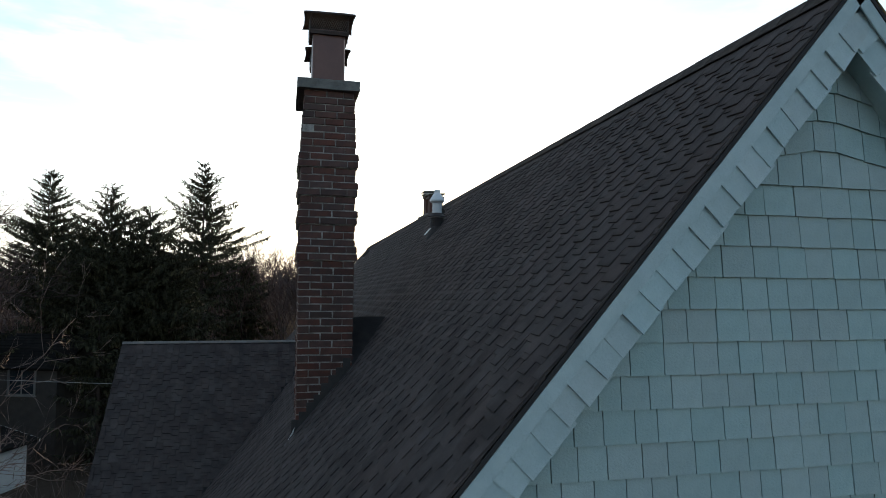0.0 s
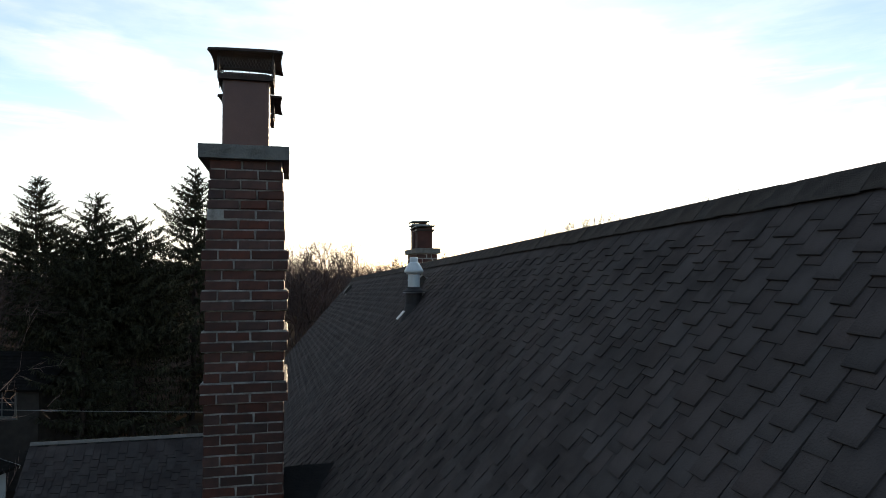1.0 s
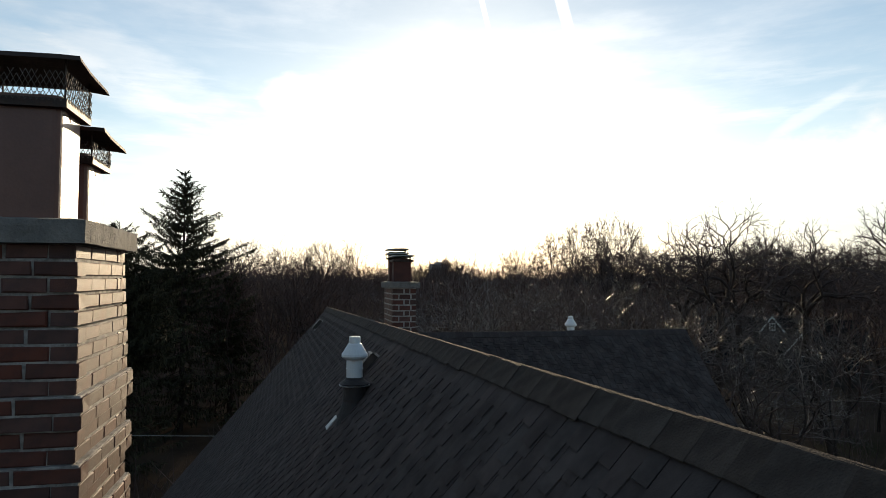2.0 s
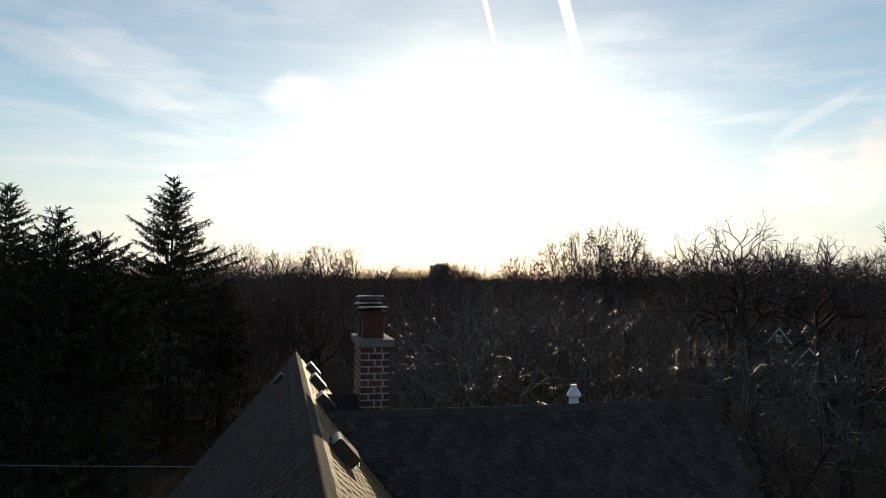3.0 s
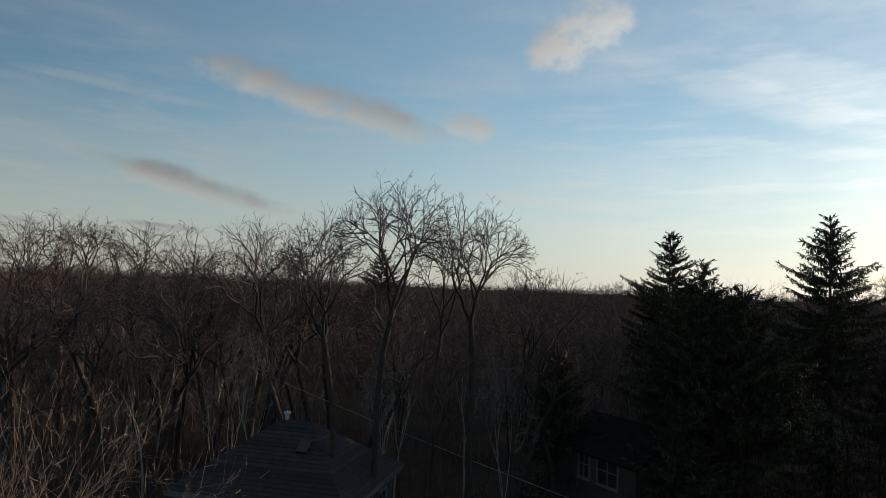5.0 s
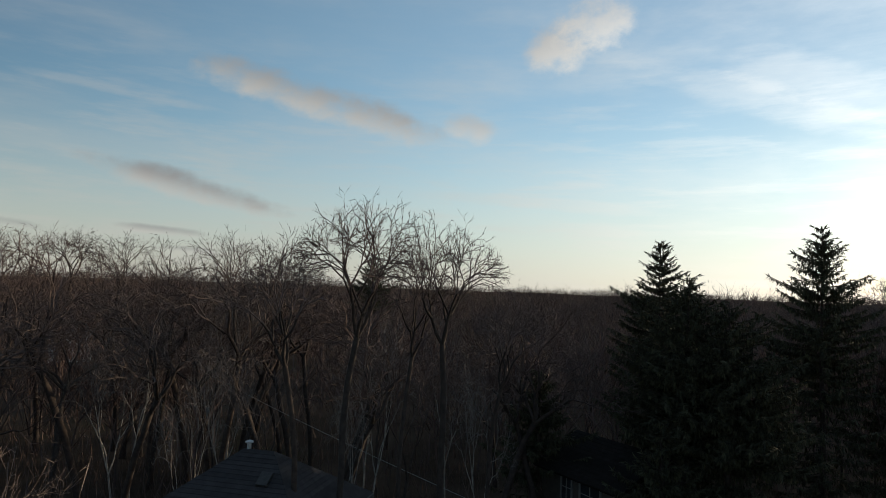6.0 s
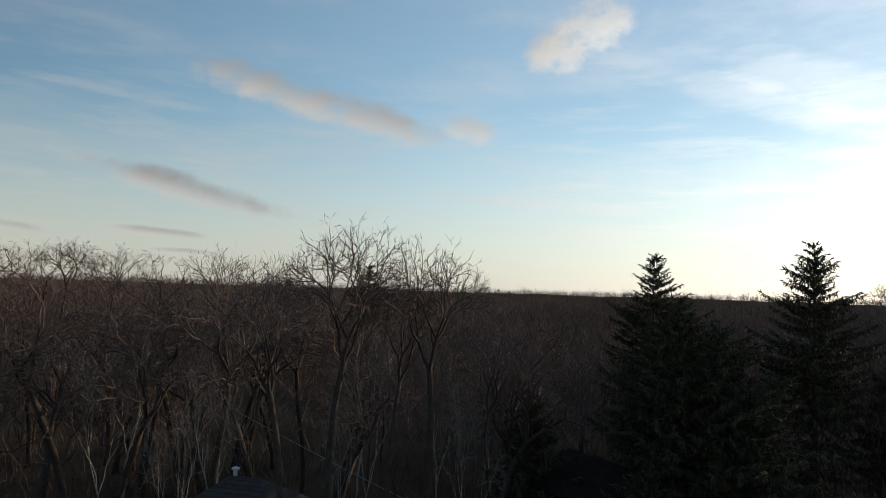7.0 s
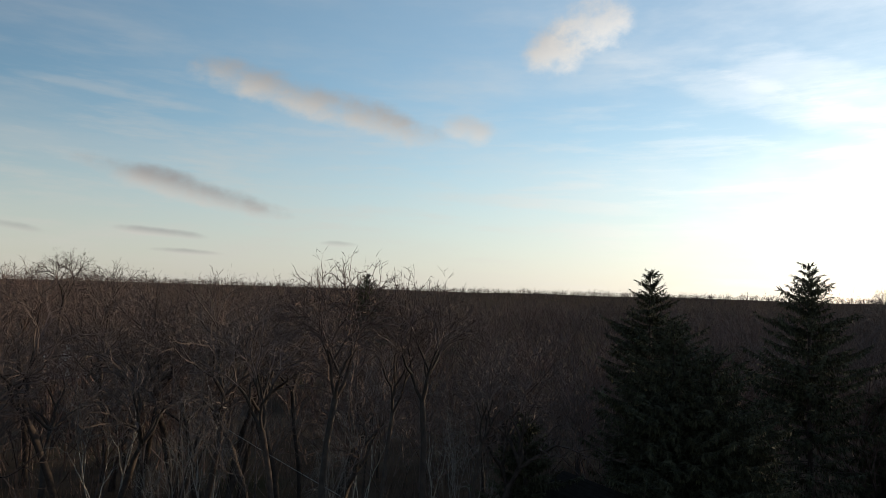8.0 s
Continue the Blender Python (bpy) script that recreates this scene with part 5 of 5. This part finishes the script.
def far_woods():
    """Bare woods out to the horizon, and brushwood under the nearer trees."""
    g = np.random.default_rng(5)
    verts, faces = [], []

    def sticks(base, way, length, width):
        side = np.cross(way, g.normal(size=way.shape))
        side /= np.linalg.norm(side, axis=1)[:, None] + 1e-9
        k = sum(len(v) for v in verts)
        n = len(base)
        tri = np.stack([base - side * width[:, None] / 2, base + side * width[:, None] / 2, base + way * length[:, None]], 1)
        verts.append(tri.reshape(-1, 3))
        faces.append(k + np.arange(3 * n).reshape(-1, 3))

    def tip(base, way, length, f):
        return base + way * (length * f)[:, None]

    def unit(v):
        return v / np.linalg.norm(v, axis=1)[:, None]

    for count, r0, r1, limbs, twigs, tall in ((620, 52, 150, 13, 196, (8.5, 12.4)), (2300, 110, 420, 10, 100, (9.5, 16.0)), (5200, 330, 1900, 6, 34, (9.0, 20.0)), (6500, 1500, 4100, 4, 18, (10.0, 25.0))):
        az = np.radians(g.uniform(-100, 70, count))
        r = np.exp(g.uniform(np.log(r0), np.log(r1), count))
        xy = np.stack([r * np.sin(az), r * np.cos(az)], 1)
        keep = np.ones(count, bool)
        for a, b, c in CLEARINGS:
            keep &= np.hypot(xy[:, 0] - a, xy[:, 1] - b) > c
        xy, r = xy[keep], r[keep]
        n = len(xy)
        ground = np.array([rolling(x, y) for x, y in xy])
        h = g.uniform(*tall, n) + 2.0 * np.clip((np.degrees(np.arctan2(xy[:, 0], xy[:, 1])) + 25) / 15, 0, 1) * (r < 420) * g.uniform(0, 1.2, n)
        foot = np.column_stack([xy, ground])
        up = unit(np.column_stack([g.normal(0, 0.12, (n, 2)), np.ones(n)]))
        coarse = 0.25 + r / 900.0 + np.clip(r - 400, 0, None) / 700.0
        sticks(foot, up, h * 0.8, 0.14 + coarse * 0.12)
        # limbs fan out of the stem, twigs out of the limbs, finer twigs out of those
        who = np.repeat(np.arange(n), limbs)
        m = len(who)
        a = g.uniform(0, 2 * np.pi, m)
        f = g.uniform(0.26, 0.72, m)
        lean = g.uniform(0.25, 1.0, m) * (1.25 - f)
        l_at = tip(foot[who], up[who], h[who], f)
        l_way = unit(np.column_stack([np.cos(a) * lean, np.sin(a) * lean, np.ones(m) * 0.75]))
        l_len = h[who] * (1.0 - f) * g.uniform(0.62, 1.0, m) * 1.1
        sticks(l_at, l_way, l_len, 0.07 + 0.10 * coarse[who])
        pick = g.integers(0, m, n * twigs // 2)
        t_at = tip(l_at[pick], l_way[pick], l_len[pick], g.uniform(0.25, 0.95, len(pick)))
        t_way = unit(l_way[pick] + g.normal(0, 0.42, (len(pick), 3)) + np.array([0, 0, 0.12]))
        t_len = h[who][pick] * g.uniform(0.09, 0.20, len(pick))
        sticks(t_at, t_way, t_len, 0.03 + 0.085 * coarse[who][pick])
        more_of = g.integers(0, len(pick), n * twigs // 2)
        s_at = tip(t_at[more_of], t_way[more_of], t_len[more_of], g.uniform(0.3, 1.0, len(more_of)))
        s_way = unit(t_way[more_of] + g.normal(0, 0.5, (len(more_of), 3)))
        sticks(s_at, s_way, t_len[more_of] * g.uniform(0.4, 0.75, len(more_of)), (0.02 + 0.065 * coarse[who][pick][more_of]))
    n = 28000
    az = np.radians(g.uniform(-100, 70, n))
    r = np.sqrt(g.uniform(22 ** 2, 110 ** 2, n))
    xy = np.stack([r * np.sin(az), r * np.cos(az)], 1)
    keep = np.ones(n, bool)
    for a, b, c in CLEARINGS:
        keep &= np.hypot(xy[:, 0] - a, xy[:, 1] - b) > c * 0.8
    xy = xy[keep]
    n = len(xy)
    base = np.column_stack([xy, np.full(n, GROUND)])
    way = np.column_stack([g.normal(0, 0.35, (n, 2)), np.ones(n)])
    way /= np.linalg.norm(way, axis=1)[:, None]
    sticks(base, way, g.uniform(0.8, 4.2, n), g.uniform(0.03, 0.09, n))
    v, f = np.concatenate(verts), np.concatenate(faces)
    data = bpy.data.meshes.new("woods")
    data.from_pydata(v.tolist(), [], f.tolist())
    data.materials.append(M_WOODS)
    tagged(new("woods", data), "bare brown winter woods reaching to the horizon", "woods", kind="stuff")


far_woods()


# ---- neighbouring houses ----
def window(parent, place, turn, w, h, bars=1, paint=None):
    """A window with a frame, sill, panes and bars; its wall faces -y before it is turned."""
    m = Matrix.Translation(place) @ Matrix.Rotation(radians(turn), 4, "Z")

    def put(bm):
        bmesh.ops.transform(bm, matrix=m, verts=bm.verts[:])
        return bm
    bm = bmesh.new()
    t = 0.10
    for a in ((-w / 2 - t, -w / 2, -h / 2 - t, h / 2 + t), (w / 2, w / 2 + t, -h / 2 - t, h / 2 + t), (-w / 2, w / 2, h / 2, h / 2 + t), (-w / 2, w / 2, -h / 2 - t, -h / 2)):
        box(bm, a[0], a[1], -0.06, 0.02, a[2], a[3])
    win = part("window", put(bm), paint or M_WHITE, parent, "framed window" if paint else "white framed window")
    for k in range(bars + 1):
        a, b = -w / 2 + w * k / (bars + 1), -w / 2 + w * (k + 1) / (bars + 1)
        bm = bmesh.new()
        box(bm, a + 0.03, b - 0.03, -0.012, 0.0, -h / 2, h / 2)
        part("pane", put(bm), M_GLASS, win)
    bm = bmesh.new()
    for k in range(1, bars + 1):
        x = -w / 2 + w * k / (bars + 1)
        box(bm, x - 0.03, x + 0.03, -0.04, 0.0, -h / 2, h / 2)
    box(bm, -w / 2, w / 2, -0.03, 0.0, -0.025, 0.025)
    part("bars", put(bm), paint or M_WHITE, win)
    bm = bmesh.new()
    box(bm, -w / 2 - 0.16, w / 2 + 0.16, -0.12, 0.0, -h / 2 - 0.16, -h / 2 - 0.10)
    part("sill", put(bm), paint or M_WHITE, win)


def cottage(name, place, turn, w, d, eave, ridge, wall, label, windows=(), hip=False, trim=True, gable_front=False, roof=None, paint=None):
    """A house with its front towards -y before it is turned: walls, roof slopes with courses, trim and windows."""
    c = thing(name, place, label, "house", "neighbouring houses")
    c.rotation_euler = (0, 0, radians(turn))
    bm = bmesh.new()
    box(bm, -w / 2, w / 2, -d / 2, d / 2, 0.0, eave)
    if not hip:
        axis = gable_front
        ends = [(-1, d / 2), (1, d / 2)] if axis else [(-1, w / 2), (1, w / 2)]
        for s, e in ends:
            span = (w if axis else d) / 2
            pts = [(-span, eave), (span, eave), (0, ridge - 0.1)]
            rows = []
            for off in (0.0, -0.2 * s):
                rows.append([bm.verts.new((u, s * e + off, z) if axis else (s * e + off, u, z)) for u, z in pts])
            bm.faces.new(rows[0])
            bm.faces.new(rows[1][::-1])
            for i in range(3):
                j = (i + 1) % 3
                bm.faces.new((rows[0][j], rows[0][i], rows[1][i], rows[1][j]))
    bmesh.ops.recalc_face_normals(bm, faces=bm.faces[:])
    part("wall", bm, wall, c)
    o = 0.4
    if hip:
        r = max(0.2, (w - d) / 2 + 0.4)
        crest = [(-r, 0, ridge), (r, 0, ridge)]
        e = eave - 0.12
        A, B, C, D = (-w / 2 - o, -d / 2 - o, e), (w / 2 + o, -d / 2 - o, e), (w / 2 + o, d / 2 + o, e), (-w / 2 - o, d / 2 + o, e)
        slopes = [(A, B, crest[1], crest[0]), (C, D, crest[0], crest[1]), (B, C, crest[1]), (D, A, crest[0])]
    elif gable_front:
        k = (ridge - eave) / (w / 2)
        e = eave - o * k
        slopes = [((-w / 2 - o, d / 2 + o, e), (-w / 2 - o, -d / 2 - o, e), (0, -d / 2 - o, ridge), (0, d / 2 + o, ridge)), ((w / 2 + o, -d / 2 - o, e), (w / 2 + o, d / 2 + o, e), (0, d / 2 + o, ridge), (0, -d / 2 - o, ridge))]
    else:
        k = (ridge - eave) / (d / 2)
        e = eave - o * k
        slopes = [((-w / 2 - o, -d / 2 - o, e), (w / 2 + o, -d / 2 - o, e), (w / 2 + o, 0, ridge), (-w / 2 - o, 0, ridge)), ((w / 2 + o, d / 2 + o, e), (-w / 2 - o, d / 2 + o, e), (-w / 2 - o, 0, ridge), (w / 2 + o, 0, ridge))]
    for s in slopes:
        bm = bmesh.new()
        slab(bm, s, 0.14)
        slope = part("roof_slope", bm, roof or M_ROOF_FAR, c)
        bm = bmesh.new()
        low0, low1 = Vector(s[0]), Vector(s[1])
        up0, up1 = Vector(s[-1]), Vector(s[2])
        n = (low1 - low0).cross(up0 - low0).normalized()
        rows = max(4, int((up0 - low0).length / 0.28))
        for r in range(rows):
            f0, f1 = r / rows, (r + 0.9) / rows
            a, b = low0.lerp(up0, f0) + n * 0.018, low1.lerp(up1, f0) + n * 0.018
            q = [a, b, low1.lerp(up1, f1) + n * 0.004, low0.lerp(up0, f1) + n * 0.004]
            if (q[2] - q[3]).length > 0.05:
                slab(bm, q, 0.012)
        part("shingle_field", bm, roof or M_ROOF_FAR, slope, "rows of dark shingles", "stuff")
    if trim and not hip:
        for s in (-1, 1):
            bm = bmesh.new()
            if gable_front:
                k = (ridge - eave) / (w / 2)
                y = s * (d / 2 + o)
                for t in (-1, 1):
                    board(bm, (0, y, ridge), (t * (w / 2 + o), y, eave - o * k), 0.17, 0.04, (0, s, 0))
            else:
                k = (ridge - eave) / (d / 2)
                x = s * (w / 2 + o)
                for t in (-1, 1):
                    board(bm, (x, 0, ridge), (x, t * (d / 2 + o), eave - o * k), 0.17, 0.04, (s, 0, 0))
            part("bargeboard", bm, M_WHITE, c, "white painted bargeboard")
    elif hip:
        bm = bmesh.new()
        for s in (-1, 1):
            box(bm, -w / 2 - o, w / 2 + o, s * (d / 2 + o) - 0.04, s * (d / 2 + o) + 0.04, eave - 0.34, eave - 0.13)
            box(bm, s * (w / 2 + o) - 0.04, s * (w / 2 + o) + 0.04, -d / 2 - o + 0.05, d / 2 + o - 0.05, eave - 0.34, eave - 0.13)
        part("fascia", bm, M_GREY_WALL, c, "grey fascia board")
    for x, z, ww, hh, face in windows:
        if face == "front":
            window(c, (x, -d / 2 - 0.016, z), 0, ww, hh, paint=paint)
        elif face == "east":
            window(c, (w / 2 + 0.016, x, z), 90, ww, hh, paint=paint)
        else:
            window(c, (-w / 2 - 0.016, x, z), 270, ww, hh)
    return c


hip_house = cottage("hip_roofed_house", (-21.6, 20.2, GROUND), 28, 7.2, 6.6, 6.2, 8.55, M_BROWN_WALL, "dark two-storey house with a grey shingled hip roof", ((-2.2, 4.6, 1.1, 1.4, "front"), (0.2, 4.6, 1.1, 1.4, "front"), (2.4, 4.6, 1.1, 1.4, "front"), (-1.7, 4.6, 1.0, 1.4, "east"), (1.7, 4.6, 1.0, 1.4, "east")), True, paint=M_DIM_TRIM)
pipe = turned(bmesh.new(), [(0.09, 8.2), (0.09, 8.78), (0.17, 8.8), (0.17, 8.86), (0.02, 8.92)], 12, (-0.5, 0.05, 0))
part("roof_pipe", pipe, M_ALU, hip_house, "short metal pipe with a cap")
bm = bmesh.new()
slab(bm, [(0.8, -1.65, 7.62), (1.3, -1.65, 7.62), (1.3, -1.10, 8.00), (0.8, -1.10, 8.00)], 0.14)
part("roof_hatch", bm, M_DARK_METAL, hip_house, "dark metal roof hatch")
cottage("brown_house", (-14.6, 39.6, GROUND), -18, 6.2, 6.0, 5.7, 7.2, M_BROWN_WALL, "dark brown house with white windows among spruces", ((1.0, 4.75, 1.5, 1.5, "front"), (-0.9, 4.75, 0.8, 1.5, "front")), trim=False, roof=M_ROOF_DARK, paint=M_DIM_TRIM)
porch = cottage("garage", (-15.2, 31.4, GROUND), -20, 3.8, 3.4, 2.35, 2.85, M_BLUE_WALL, "pale grey garage with white corner trim", (), gable_front=True, roof=M_ROOF_DARK)
bm = bmesh.new()
for s in (-1, 1):
    box(bm, s * 1.92 - 0.09, s * 1.92 + 0.09, -1.82, -1.64, 0.0, 2.33)
part("corner_board", bm, M_WHITE, porch, "white corner boards")
bm = turned(bmesh.new(), [(0.02, 0.0), (0.05, 0.03), (0.09, 0.22), (0.11, 0.24), (0.02, 0.34)], 8, (1.45, -1.80, 1.55))
part("wall_lantern", bm, M_LAMP, porch, "black iron wall lantern")
cottage("gabled_neighbour_house", (58.0, 64.0, GROUND), -40, 17.0, 9.0, 4.4, 7.5, M_BROWN_WALL, "dark house with gabled bays behind bare trees", ((6.6, 2.9, 1.4, 1.4, "front"), (-6.0, 3.1, 1.2, 1.5, "front"), (-7.4, 3.1, 0.9, 1.5, "front")), trim=False, roof=M_ROOF_DARK, paint=M_DIM_TRIM)
cottage("gabled_dormer", (55.6, 62.5, GROUND), -40, 1.9, 3.6, 6.7, 8.0, M_BROWN_WALL, "small dark gabled dormer with white bargeboards", ((0.0, 6.75, 0.42, 0.6, "front"),), gable_front=True, roof=M_ROOF_DARK)
cottage("gabled_porch", (55.4, 58.1, GROUND), -40, 2.6, 5.6, 4.7, 6.4, M_BROWN_WALL, "low dark gabled bay with a tall window", ((0.0, 3.8, 1.0, 1.4, "front"),), gable_front=True, roof=M_ROOF_DARK, paint=M_DIM_TRIM)
cottage("white_cottage", (-128.0, 49.0, GROUND), 72, 7.0, 6.0, 7.0, 9.6, M_WHITE, "small white house far off among bare trees", ((-1.6, 5.4, 1.1, 1.5, "front"), (1.4, 5.4, 1.1, 1.5, "front")))


def tower_block():
    t = thing("tower_block", (137.0, 600.0, rolling(137, 600)), "distant grey concrete tower block on the skyline", "tower block")
    top = 23.5 - t.location.z
    bm = bmesh.new()
    box(bm, -7.5, 7.5, -6, 6, -1.0, top)
    box(bm, -3.0, 3.0, -3, 3, top, top + 1.8)
    part("body", bm, M_TOWER, t)
    z = 2.0
    while z < top - 1.5:
        for x in (-5.6, -2.8, 0.0, 2.8, 5.6):
            bm = bmesh.new()
            box(bm, x - 0.8, x + 0.8, -6.08, -5.98, z, z + 1.4)
            part("window", bm, M_GLASS, t)
        z += 3.0


tower_block()


# ---- service line ----
def service_line():
    line = thing("service_line", (0, 0, GROUND), "grey service cable slung between wooden poles", "cable")
    ends = (Vector((-46.0, 29.9, 8.95)), Vector((3.0, 26.0, 5.4)))
    for a, b, sag in ((ends[0], ends[1], 0.55),):
        pts = []
        for k in range(33):
            f = k / 32
            pts.append(a.lerp(b, f) - Vector((0, 0, 4 * sag * f * (1 - f))))
        verts, faces = [], []
        tube(verts, faces, pts, [0.013] * 33, 4)
        raw_part("cable", verts, faces, M_CABLE, line)
    for p in ends:
        bm = turned(bmesh.new(), [(0.14, -0.3), (0.12, 3.0), (0.10, p.z + 0.5), (0.02, p.z + 0.52)], 10, (p.x, p.y, 0))
        part("pole", bm, M_BARK, line, "grey weathered wooden pole")


service_line()
